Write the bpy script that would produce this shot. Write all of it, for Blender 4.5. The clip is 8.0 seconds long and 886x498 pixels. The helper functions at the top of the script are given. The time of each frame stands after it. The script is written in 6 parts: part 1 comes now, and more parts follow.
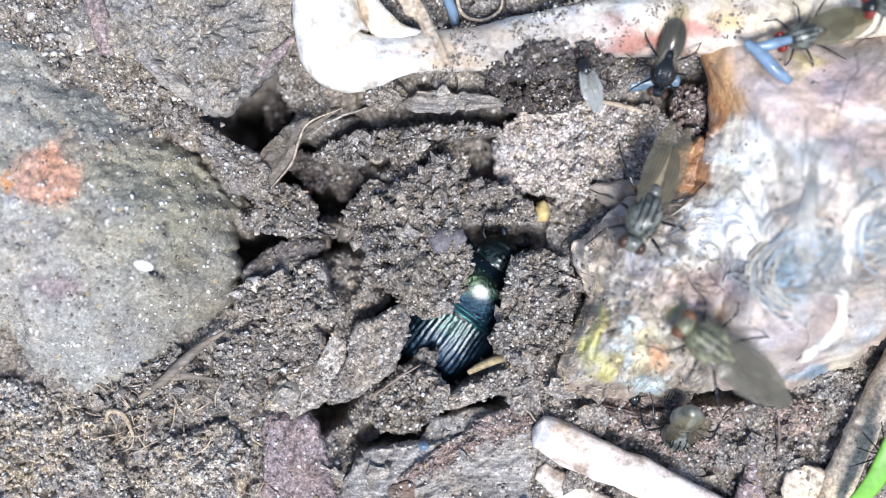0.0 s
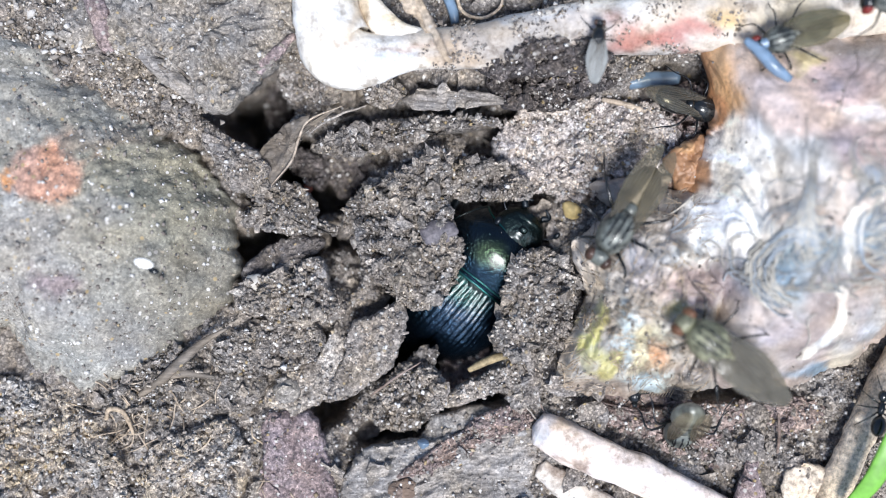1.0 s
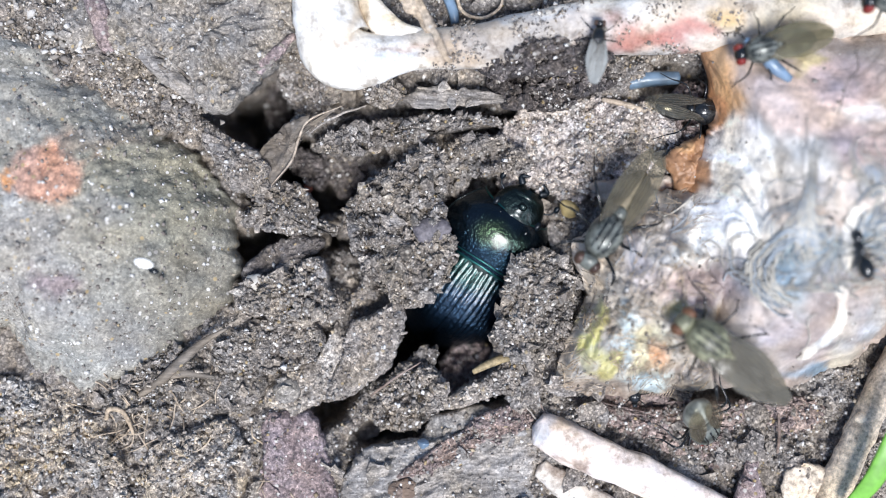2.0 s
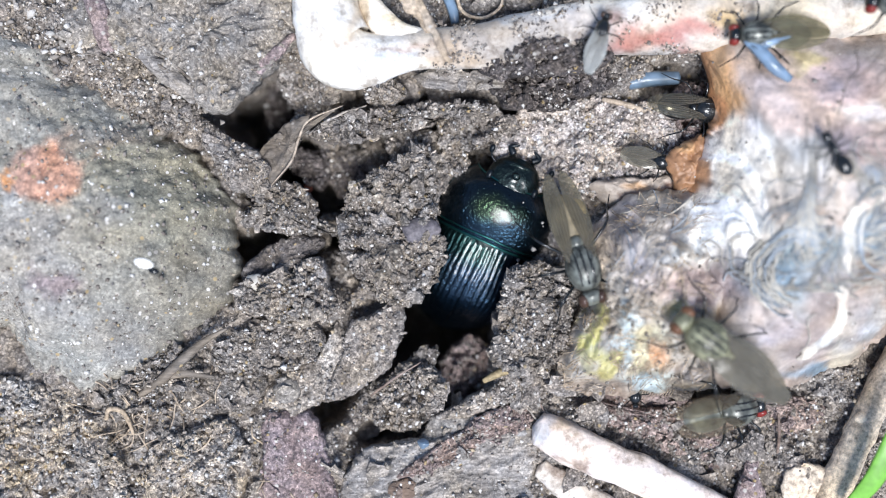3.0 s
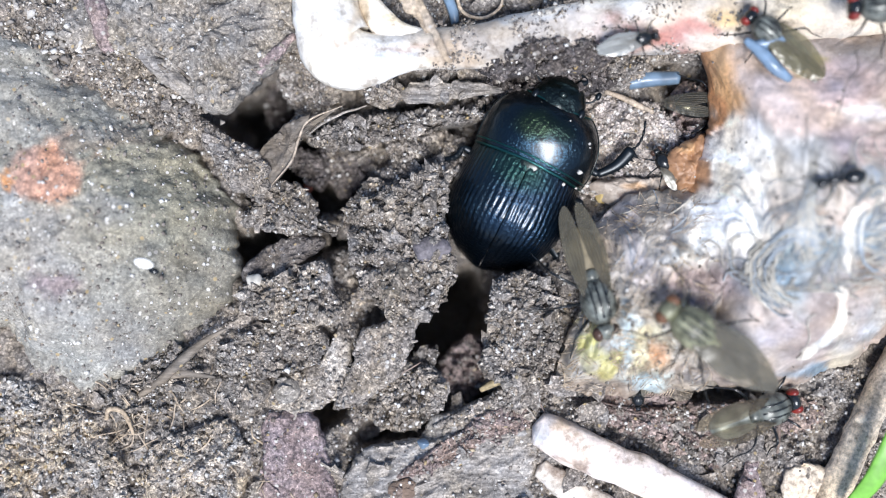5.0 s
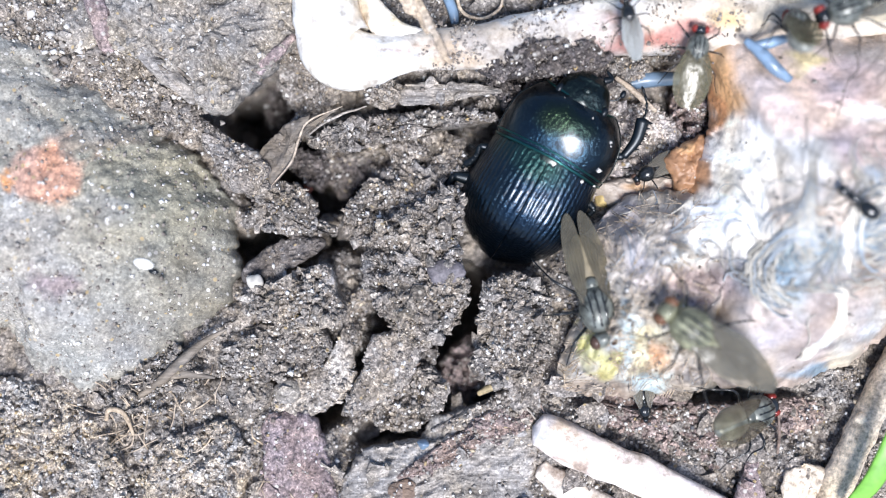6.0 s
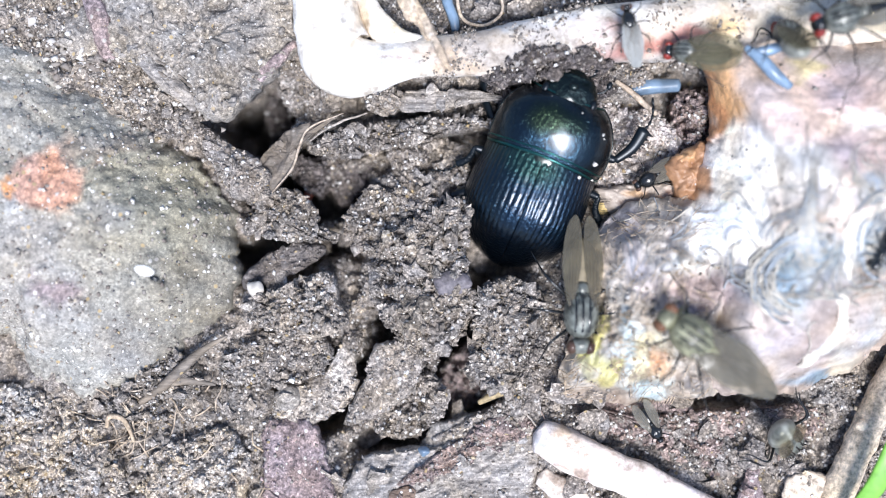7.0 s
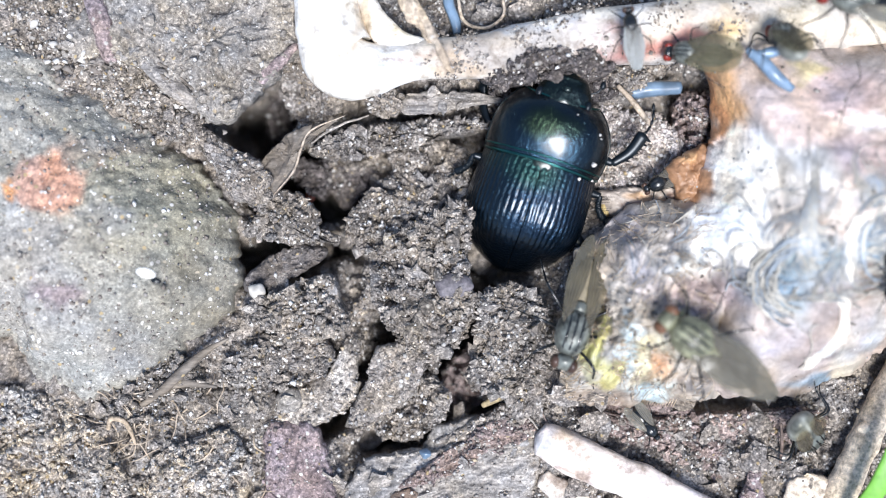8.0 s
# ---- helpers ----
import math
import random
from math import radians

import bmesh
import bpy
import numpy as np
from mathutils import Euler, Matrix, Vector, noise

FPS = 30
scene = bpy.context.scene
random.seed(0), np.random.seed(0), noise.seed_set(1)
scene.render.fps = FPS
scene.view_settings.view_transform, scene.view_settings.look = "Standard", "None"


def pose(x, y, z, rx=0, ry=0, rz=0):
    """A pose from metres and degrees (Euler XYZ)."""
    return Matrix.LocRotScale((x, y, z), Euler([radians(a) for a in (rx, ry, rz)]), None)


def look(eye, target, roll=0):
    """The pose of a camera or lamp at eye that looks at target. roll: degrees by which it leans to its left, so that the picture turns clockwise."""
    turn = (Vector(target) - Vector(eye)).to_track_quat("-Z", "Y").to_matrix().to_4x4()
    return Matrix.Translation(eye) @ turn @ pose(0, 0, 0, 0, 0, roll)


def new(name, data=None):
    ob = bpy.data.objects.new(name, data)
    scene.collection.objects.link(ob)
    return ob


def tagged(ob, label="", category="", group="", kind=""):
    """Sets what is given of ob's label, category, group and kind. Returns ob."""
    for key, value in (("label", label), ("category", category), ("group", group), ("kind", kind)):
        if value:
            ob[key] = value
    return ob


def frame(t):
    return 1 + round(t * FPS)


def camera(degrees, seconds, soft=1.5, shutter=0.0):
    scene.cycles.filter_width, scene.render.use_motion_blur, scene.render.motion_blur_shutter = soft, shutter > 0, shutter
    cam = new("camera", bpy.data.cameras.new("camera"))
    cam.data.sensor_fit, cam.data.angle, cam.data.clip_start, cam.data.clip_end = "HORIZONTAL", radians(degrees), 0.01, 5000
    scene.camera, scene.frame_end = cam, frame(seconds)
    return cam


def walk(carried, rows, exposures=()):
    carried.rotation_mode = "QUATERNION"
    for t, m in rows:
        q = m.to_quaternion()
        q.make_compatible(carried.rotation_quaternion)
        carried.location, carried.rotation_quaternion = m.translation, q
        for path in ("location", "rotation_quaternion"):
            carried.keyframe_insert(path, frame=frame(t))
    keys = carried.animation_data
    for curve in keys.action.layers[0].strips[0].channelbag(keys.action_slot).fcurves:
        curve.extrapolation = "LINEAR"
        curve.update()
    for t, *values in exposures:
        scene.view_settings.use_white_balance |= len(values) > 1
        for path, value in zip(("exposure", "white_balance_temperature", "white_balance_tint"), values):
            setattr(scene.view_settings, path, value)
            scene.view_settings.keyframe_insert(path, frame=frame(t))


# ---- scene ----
cam = camera(40, 8.0, soft=1.0)
EYE = 0.0926
cam.data.dof.use_dof = True
cam.data.dof.focus_distance = 0.0908
cam.data.dof.aperture_fstop = 11.5
# seconds, tilt and pan of a hand-held phone that looks straight down
HELD = [(0.0, 0.108, 0.0), (0.5, 0.030, 0.0), (1.0, 0.0, 0.0), (1.5, 0.0, 0.0), (3.0, 0.0, 0.0), (4.5, 0.0, 0.0),
        (5.5, 0.01, 0.0), (6.0, 0.027, 0.0), (6.5, 0.110, 0.0), (7.0, 0.345, 0.028), (7.5, 0.445, 0.03), (8.0, 0.46, 0.10)]
walk(cam, [(t, pose(0, 0, EYE, rx, ry, 0)) for t, rx, ry in HELD], exposures=[(0.0, 0.68, 6080, 10), (1.0, 0.54, 6130, 10), (4.5, 0.56, 6130, 10), (5.8, 0.8, 6110, 11), (6.5, 0.9, 6080, 12), (7.0, 0.88, 6080, 12), (8.0, 0.8, 6100, 10)])

# ---- light: bright thin overcast, high sun from below the picture ----
SUN_UP, SUN_ROT = 66, 170
world = bpy.data.worlds.new("sky")
scene.world = world
world.use_nodes = True
wt = world.node_tree
sky = wt.nodes.new("ShaderNodeTexSky")
sky.sky_type = "NISHITA"
sky.sun_disc = False
sky.sun_elevation, sky.sun_rotation = radians(SUN_UP), radians(SUN_ROT)
wt.nodes["Background"].inputs["Strength"].default_value = 0.1
wt.links.new(sky.outputs["Color"], wt.nodes["Background"].inputs["Color"])
sun = new("sun", bpy.data.lights.new("sun", "SUN"))
sun.data.energy, sun.data.angle, sun.data.color = 3.6, radians(19), (1.0, 0.97, 0.94)
sun_dir = Vector((math.sin(radians(SUN_ROT)) * math.cos(radians(SUN_UP)), math.cos(radians(SUN_ROT)) * math.cos(radians(SUN_UP)), math.sin(radians(SUN_UP))))
sun.matrix_world = look(sun_dir * 2, (0, 0, 0))


# ---- noise ----
def lattice(ix, iy, iz, seed):
    h = (ix * 374761393 + iy * 668265263 + iz * 2147483647 + seed * 974634177) & 0xFFFFFFFF
    h = ((h ^ (h >> 13)) * 1274126177) & 0xFFFFFFFF
    return ((h ^ (h >> 16)) & 0xFFFF) / 32767.5 - 1.0


def vnoise(p, seed=0):
    """Smooth value noise in -1..1 for an array of points."""
    p = np.asarray(p, float)
    i = np.floor(p).astype(np.int64)
    f = p - i
    f = f * f * (3 - 2 * f)
    out = 0
    for a in (0, 1):
        for b in (0, 1):
            for c in (0, 1):
                w = (f[:, 0] if a else 1 - f[:, 0]) * (f[:, 1] if b else 1 - f[:, 1]) * (f[:, 2] if c else 1 - f[:, 2])
                out = out + w * lattice(i[:, 0] + a, i[:, 1] + b, i[:, 2] + c, seed)
    return out


def fbm(p, size, octaves=4, seed=0, gain=0.5):
    p = np.asarray(p, float)
    out, amp, s = 0, 1.0, 1.0 / size
    for k in range(octaves):
        out = out + amp * vnoise(p * s + 17.3 * k, seed + k)
        amp *= gain
        s *= 2.03
    return out


def flat3(x, y, z=0.0):
    x = np.asarray(x, float).ravel()
    return np.stack([x, np.asarray(y, float).ravel(), np.full(x.shape, z)], 1)


# ---- mesh helpers (millimetres in, metres out) ----
MM = 0.001


def part(name, V, F, mat, parent=None, label="", smooth=True, tint=None, at=(0, 0, 0)):
    me = bpy.data.meshes.new(name)
    me.from_pydata((np.asarray(V, float) * MM).tolist(), [], F)
    me.materials.append(mat)
    if smooth:
        me.polygons.foreach_set("use_smooth", [True] * len(me.polygons))
    if tint is not None:
        col = me.attributes.new("tint", "FLOAT_COLOR", "POINT")
        col.data.foreach_set("color", np.concatenate([tint, np.ones((len(tint), 1))], 1).astype(np.float32).ravel())
    me.update()
    ob = new(name, me)
    ob.location = Vector(at) * MM
    if parent:
        ob.parent = parent
    if label:
        tagged(ob, label)
    return ob


def base(name, at, label, category, group="", kind=""):
    ob = new(name)
    ob.empty_display_size = 0.002
    ob.location = Vector(at) * MM
    return tagged(ob, label, category, group, kind)


def grid_faces(rows, cols, wrap=False, start=0):
    F = []
    for i in range(rows - 1):
        for j in range(cols if wrap else cols - 1):
            k = (j + 1) % cols
            F.append((start + i * cols + j, start + i * cols + k, start + (i + 1) * cols + k, start + (i + 1) * cols + j))
    return F


def join(*pieces):
    V, F, n = [], [], 0
    for v, f in pieces:
        V.append(np.asarray(v, float))
        F += [tuple(a + n for a in q) for q in f]
        n += len(v)
    return np.concatenate(V), F


def spline(P, n):
    """A smooth line through control points, evenly sampled (Catmull-Rom)."""
    P = np.asarray(P, float)
    Q = np.concatenate([[2 * P[0] - P[1]], P, [2 * P[-1] - P[-2]]])
    out = []
    for u in np.linspace(0, len(P) - 1 - 1e-6, n):
        k, t = int(u), u - int(u)
        a, b, c, d = Q[k:k + 4]
        out.append(0.5 * (2 * b + (c - a) * t + (2 * a - 5 * b + 4 * c - d) * t * t + (3 * b - a - 3 * c + d) * t ** 3))
    return np.array(out)


def tube(P, R, n=12, sides=8, squash=1.0, up=(0, 0, 1), square=1.0):
    """A tapering tube along control points, closed at both ends."""
    L = spline(np.concatenate([np.asarray(P, float), np.asarray(R, float)[:, None]], 1), n)
    C, rad = L[:, :3], np.maximum(L[:, 3], 0.005)
    T = np.gradient(C, axis=0)
    T /= np.linalg.norm(T, axis=1)[:, None] + 1e-9
    S = np.cross(T, np.asarray(up, float) + 0.013)
    S /= np.linalg.norm(S, axis=1)[:, None] + 1e-9
    U = np.cross(S, T)
    a = np.linspace(0, 2 * np.pi, sides, endpoint=False)
    # square below 1 flattens the round section towards a bar with rounded edges
    ca, sa = np.sign(np.cos(a)) * np.abs(np.cos(a)) ** square, np.sign(np.sin(a)) * np.abs(np.sin(a)) ** square
    V = (C[:, None] + rad[:, None, None] * (ca[None, :, None] * S[:, None] + squash * sa[None, :, None] * U[:, None])).reshape(-1, 3)
    F = [q[::-1] for q in grid_faces(n, sides, True)]
    m = len(V)
    V = np.concatenate([V, [C[0] - T[0] * rad[0] * 0.4], [C[-1] + T[-1] * rad[-1] * 0.4]])
    for j in range(sides):
        F.append((m, j, (j + 1) % sides))
        F.append((m + 1, (n - 1) * sides + (j + 1) % sides, (n - 1) * sides + j))
    return V, F


def ball(c, r, rows=12, cols=16):
    """An ellipsoid with centre c and half axes r."""
    V = []
    for i in range(rows):
        th = np.pi * (i + 0.02) / (rows - 1 + 0.04)
        for j in range(cols):
            ph = 2 * np.pi * j / cols
            V.append((c[0] + r[0] * math.sin(th) * math.cos(ph), c[1] + r[1] * math.sin(th) * math.sin(ph), c[2] + r[2] * math.cos(th)))
    F = [tuple(reversed(q)) for q in grid_faces(rows, cols, True)]
    return np.array(V), F + [tuple(range(cols)), tuple(range(len(V) - 1, len(V) - cols - 1, -1))]


def jitter(V, amp, size, octaves=3, seed=0):
    V = np.asarray(V, float)
    return V + amp * np.stack([fbm(V, size, octaves, seed + 11 * k) for k in range(3)], 1)


def jitter_ball(x, y, z):
    V, F = ball((x, y, z), (0.4, 0.8, 0.6), 12, 16)
    return jitter(V, 0.1, 0.5, 3, 59), F


def outline_radius(pts, n, wob, seed):
    """Centre and radius by direction of a closed outline, its edge broken up by noise."""
    P = np.asarray(pts, float)
    c = P.mean(0)
    ring = []
    for k in range(len(P)):
        a, b, d, e = P[k - 1], P[k], P[(k + 1) % len(P)], P[(k + 2) % len(P)]
        for t in np.linspace(0, 1, 14, endpoint=False):
            cr = 0.5 * (2 * b + (d - a) * t + (2 * a - 5 * b + 4 * d - e) * t * t + (3 * b - a - 3 * d + e) * t ** 3)
            ring.append(0.35 * ((1 - t) * b + t * d) + 0.65 * cr)
    ring = np.array(ring) - c
    ang = np.arctan2(ring[:, 1], ring[:, 0])
    rad = np.hypot(ring[:, 0], ring[:, 1])
    o = np.argsort(ang)
    th = np.linspace(-np.pi, np.pi, n, endpoint=False)
    R = np.interp(th, ang[o], rad[o], period=2 * np.pi)
    edge = flat3(c[0] + R * np.cos(th), c[1] + R * np.sin(th), seed * 3.7)
    R = R + wob * (fbm(edge, 1.6, 3, seed) + 0.5 * fbm(edge, 0.35, 2, seed + 5))
    return c, th, np.maximum(R, 0.1)


def slab(pts, z, thick, dome=0.3, lean=(0, 0), rough=0.2, wob=0.25, seed=1, step=0.15, edge=0.35, crumb=0.0, ridge=None, lump=1.0, under=((1.015, 0.3), (0.97, 0.75), (0.86, 1.0), (0.5, 1.05))):
    """A broken plate or clod: outline, rounded rim, rough top. Vertices are relative to its centre. Returns V, F, centre, top points."""
    P = np.asarray(pts, float)
    per = np.hypot(*(P - np.roll(P, 1, 0)).T).sum()
    n = int(min(420, max(24, per / step)))
    c, th, R = outline_radius(pts, n, wob, seed)
    R0 = outline_radius(pts, n, 0.0, seed)[2]
    m = int(min(70, max(6, R.mean() / step)))
    V = []
    levels = [(k / m, 0.0) for k in range(1, m + 1)] + list(under)
    for r, down in levels:
        reach = r * (R0 + (R - R0) * min(1.0, r) ** 5)
        x, y = reach * np.cos(th), reach * np.sin(th)
        fall = np.clip((r - 1 + edge / R.mean()) / (edge / R.mean()), 0, 1) if down == 0 else 1.0
        zz = dome * (1 - min(r, 1) ** 2) - 0.35 * min(thick, 1.2) * fall ** 2 - down * thick + lean[0] * x + lean[1] * y
        V.append(np.stack([x, y, np.full(n, 0.0) + zz], 1))
    V = np.concatenate([[[0, 0, dome]]] + V + [[[0, 0, -thick * 1.05]]])
    world_p = V + [c[0], c[1], seed * 5.1]
    top = np.zeros(len(V))
    top[:1 + m * n] = 1
    d = rough * fbm(world_p, 2.6, 3, seed + 20, 0.55)
    lumpy = 0.55 - np.abs(fbm(world_p, 1.4, 4, seed + 31, 0.62))
    d = d + top * (0.35 * lump * rough * fbm(world_p, 0.6, 3, seed + 30) + lump * (crumb + 0.5 * rough) * 3.2 * lumpy)
    V[:, 2] += d
    if ridge:
        a = radians(ridge[0])
        across = world_p[:, 0] * -math.sin(a) + world_p[:, 1] * math.cos(a)
        along = world_p[:, 0] * math.cos(a) + world_p[:, 1] * math.sin(a)
        V[:, 2] += top * ridge[2] * fbm(np.stack([along * 0.12, across, 0 * across + seed], 1), ridge[1], 3, seed + 40)
    V[:, :2] += 0.12 * np.stack([fbm(world_p, 0.9, 3, seed + 50), fbm(world_p, 0.9, 3, seed + 60)], 1) * (0.3 + top[:, None] * 0.7)
    V[0] = V[1:1 + n].mean(0)
    F = [(0, 1 + j, 1 + (j + 1) % n) for j in range(n)]
    F += [q[::-1] for q in grid_faces(len(levels), n, True, 1)]
    last, s = len(V) - 1, 1 + (len(levels) - 1) * n
    F += [(last, s + (j + 1) % n, s + j) for j in range(n)]
    return V, F, (c[0], c[1], z), V[:1 + (m - 1) * n]


T0 = (1 + 5 ** 0.5) / 2
ICO = np.array([(-1, T0, 0), (1, T0, 0), (-1, -T0, 0), (1, -T0, 0), (0, -1, T0), (0, 1, T0), (0, -1, -T0), (0, 1, -T0), (T0, 0, -1), (T0, 0, 1), (-T0, 0, -1), (-T0, 0, 1)]) / 1.9
ICO_F = [(0, 11, 5), (0, 5, 1), (0, 1, 7), (0, 7, 10), (0, 10, 11), (1, 5, 9), (5, 11, 4), (11, 10, 2), (10, 7, 6), (7, 1, 8),
         (3, 9, 4), (3, 4, 2), (3, 2, 6), (3, 6, 8), (3, 8, 9), (4, 9, 5), (2, 4, 11), (6, 2, 10), (8, 6, 7), (9, 8, 1)]


OCTA = np.array([(1.1, 0, 0), (0, 1.1, 0), (-1.1, 0, 0), (0, -1.1, 0), (0, 0, 1.0), (0, 0, -1.0)])
OCTA_F = [(0, 1, 4), (1, 2, 4), (2, 3, 4), (3, 0, 4), (1, 0, 5), (2, 1, 5), (3, 2, 5), (0, 3, 5)]


def grains(P, size, rng, spread=0.45, sink=0.3):
    """Angular sand grains and crumbs at the points P, all in one mesh."""
    P = np.asarray(P, float)
    n = len(P)
    r = np.minimum(size * np.exp(rng.normal(0, spread, n)), 0.2)
    corners, faces = (OCTA, OCTA_F) if n > 60 else (ICO, ICO_F)
    q = len(corners)
    spin = rng.uniform(0, 2 * np.pi, (n, 1))
    shape = corners[None] * (1 + rng.uniform(-0.3, 0.3, (n, q, 1)))
    x, y = shape[:, :, 0] * np.cos(spin) - shape[:, :, 1] * np.sin(spin), shape[:, :, 0] * np.sin(spin) + shape[:, :, 1] * np.cos(spin)
    shape = np.stack([x, y, shape[:, :, 2] + 0.5 * rng.uniform(-1, 1, (n, 1)) * x], 2) * rng.uniform(0.65, 1.25, (n, 1, 3)) * r[:, None, None]
    V = shape + P[:, None] + np.stack([0 * r, 0 * r, r * (0.5 - sink)], 1)[:, None]
    F = (np.array(faces)[None] + q * np.arange(n)[:, None, None]).reshape(-1, 3)
    return V.reshape(-1, 3), F.tolist()


def ico_ball():
    """A unit icosphere of 80 faces."""
    V, F, mid = [v / np.linalg.norm(v) for v in ICO], [], {}

    def half(a, b):
        key = (min(a, b), max(a, b))
        if key not in mid:
            m = V[a] + V[b]
            V.append(m / np.linalg.norm(m))
            mid[key] = len(V) - 1
        return mid[key]

    for a, b, c in ICO_F:
        x, y, z = half(a, b), half(b, c), half(c, a)
        F += [(a, x, z), (b, y, x), (c, z, y), (x, y, z)]
    return np.array(V), np.array(F)


BALL_V, BALL_F = ico_ball()


def lumps(P, size, rng, spread=0.5, sink=0.25, flat=1.0):
    """Irregular crumbs of soil, knobbly, at the points P, all in one mesh."""
    P = np.asarray(P, float)
    ball_v, ball_f = (BALL_V, BALL_F) if flat < 1 else (ICO, np.array(ICO_F))
    n, k = len(P), len(ball_v)
    r = np.minimum(size * np.exp(rng.normal(0, spread, n)), size * 2.6)
    S = ball_v[None] * rng.uniform(0.5, 1.35, (n, 1, 3)) * (1 + rng.uniform(-0.3, 0.3, (n, k, 1)) * (flat == 1))
    seedp = (S + rng.uniform(0, 900, (n, 1, 3))).reshape(-1, 3)
    bulge = 1 + (0.6 if flat == 1 else 0.55) * fbm(seedp, 0.55, 3, 91, 0.7).reshape(n, k, 1)
    S = S * bulge
    if flat < 1:
        # thin chips, each tipped its own way
        S[:, :, 2] *= flat
        tip, turn = rng.normal(0, 0.4, (n, 2, 1)), rng.uniform(0, 6.28, (n, 1))
        x, y = S[:, :, 0] * np.cos(turn) - S[:, :, 1] * np.sin(turn), S[:, :, 0] * np.sin(turn) + S[:, :, 1] * np.cos(turn)
        S = np.stack([x, y, S[:, :, 2] + tip[:, 0] * x + tip[:, 1] * y], 2)
    V = S * r[:, None, None] + P[:, None] + np.stack([0 * r, 0 * r, r * (0.5 - sink)], 1)[:, None]
    F = (ball_f[None] + k * np.arange(n)[:, None, None]).reshape(-1, 3)
    return V.reshape(-1, 3), F.tolist()


def paint(V, ground, spots, warp=1.0, seed=3):
    """Surface colour, in places with painted shade or reflection: a ground colour with soft-edged patches (x, y, rx,
    ry, colour, strength).
    """
    V = np.asarray(V, float)
    C = np.tile(np.asarray(ground, float), (len(V), 1))
    wx, wy = warp * fbm(V, 2.5, 4, seed), warp * fbm(V, 2.5, 4, seed + 9)
    for x, y, rx, ry, col, k in spots:
        d = np.hypot((V[:, 0] + wx - x) / rx, (V[:, 1] + wy - y) / ry)
        w = (np.clip(1.35 - d, 0, 0.7) / 0.7)[:, None] * k
        C = C * (1 - w) + np.asarray(col) * w
    return np.clip(C * (1 + 0.12 * fbm(V, 0.8, 3, seed + 4)[:, None]), 0.0, 1)


# ---- materials ----
def nodes_of(name):
    m = bpy.data.materials.new(name)
    m.use_nodes = True
    t = m.node_tree
    return m, t, t.nodes["Principled BSDF"]


def add(t, kind, **v):
    n = t.nodes.new(kind)
    for k, x in v.items():
        n.inputs[k].default_value = x
    return n


def coords(t):
    """Object space, shifted by each object's own random number."""
    tc, oi, mul = t.nodes.new("ShaderNodeTexCoord"), t.nodes.new("ShaderNodeObjectInfo"), t.nodes.new("ShaderNodeVectorMath")
    mul.operation = "ADD"
    t.links.new(tc.outputs["Object"], mul.inputs[0])
    t.links.new(oi.outputs["Random"], mul.inputs[1])
    return mul.outputs[0]


def ramp(t, src, stops):
    r = t.nodes.new("ShaderNodeValToRGB")
    e = r.color_ramp.elements
    while len(e) < len(stops):
        e.new(0.5)
    for k, (p, c) in enumerate(stops):
        e[k].position, e[k].color = p, (*c, 1) if len(c) == 3 else c
    t.links.new(src, r.inputs[0])
    return r.outputs[0]


def mix(t, fac, a, b, how="MIX"):
    m = t.nodes.new("ShaderNodeMix")
    m.data_type, m.blend_type = "RGBA", how
    for src, sock in ((fac, m.inputs[0]), (a, m.inputs[6]), (b, m.inputs[7])):
        if isinstance(src, (int, float)):
            sock.default_value = src
        elif isinstance(src, tuple):
            sock.default_value = (*src, 1)
        else:
            t.links.new(src, sock)
    return m.outputs[2]


def bump(t, src, height, strength=1.0, after=None, invert=False):
    b = add(t, "ShaderNodeBump", Strength=strength, Distance=height)
    b.invert = invert
    t.links.new(src, b.inputs["Height"])
    if after:
        t.links.new(after, b.inputs["Normal"])
    return b.outputs[0]


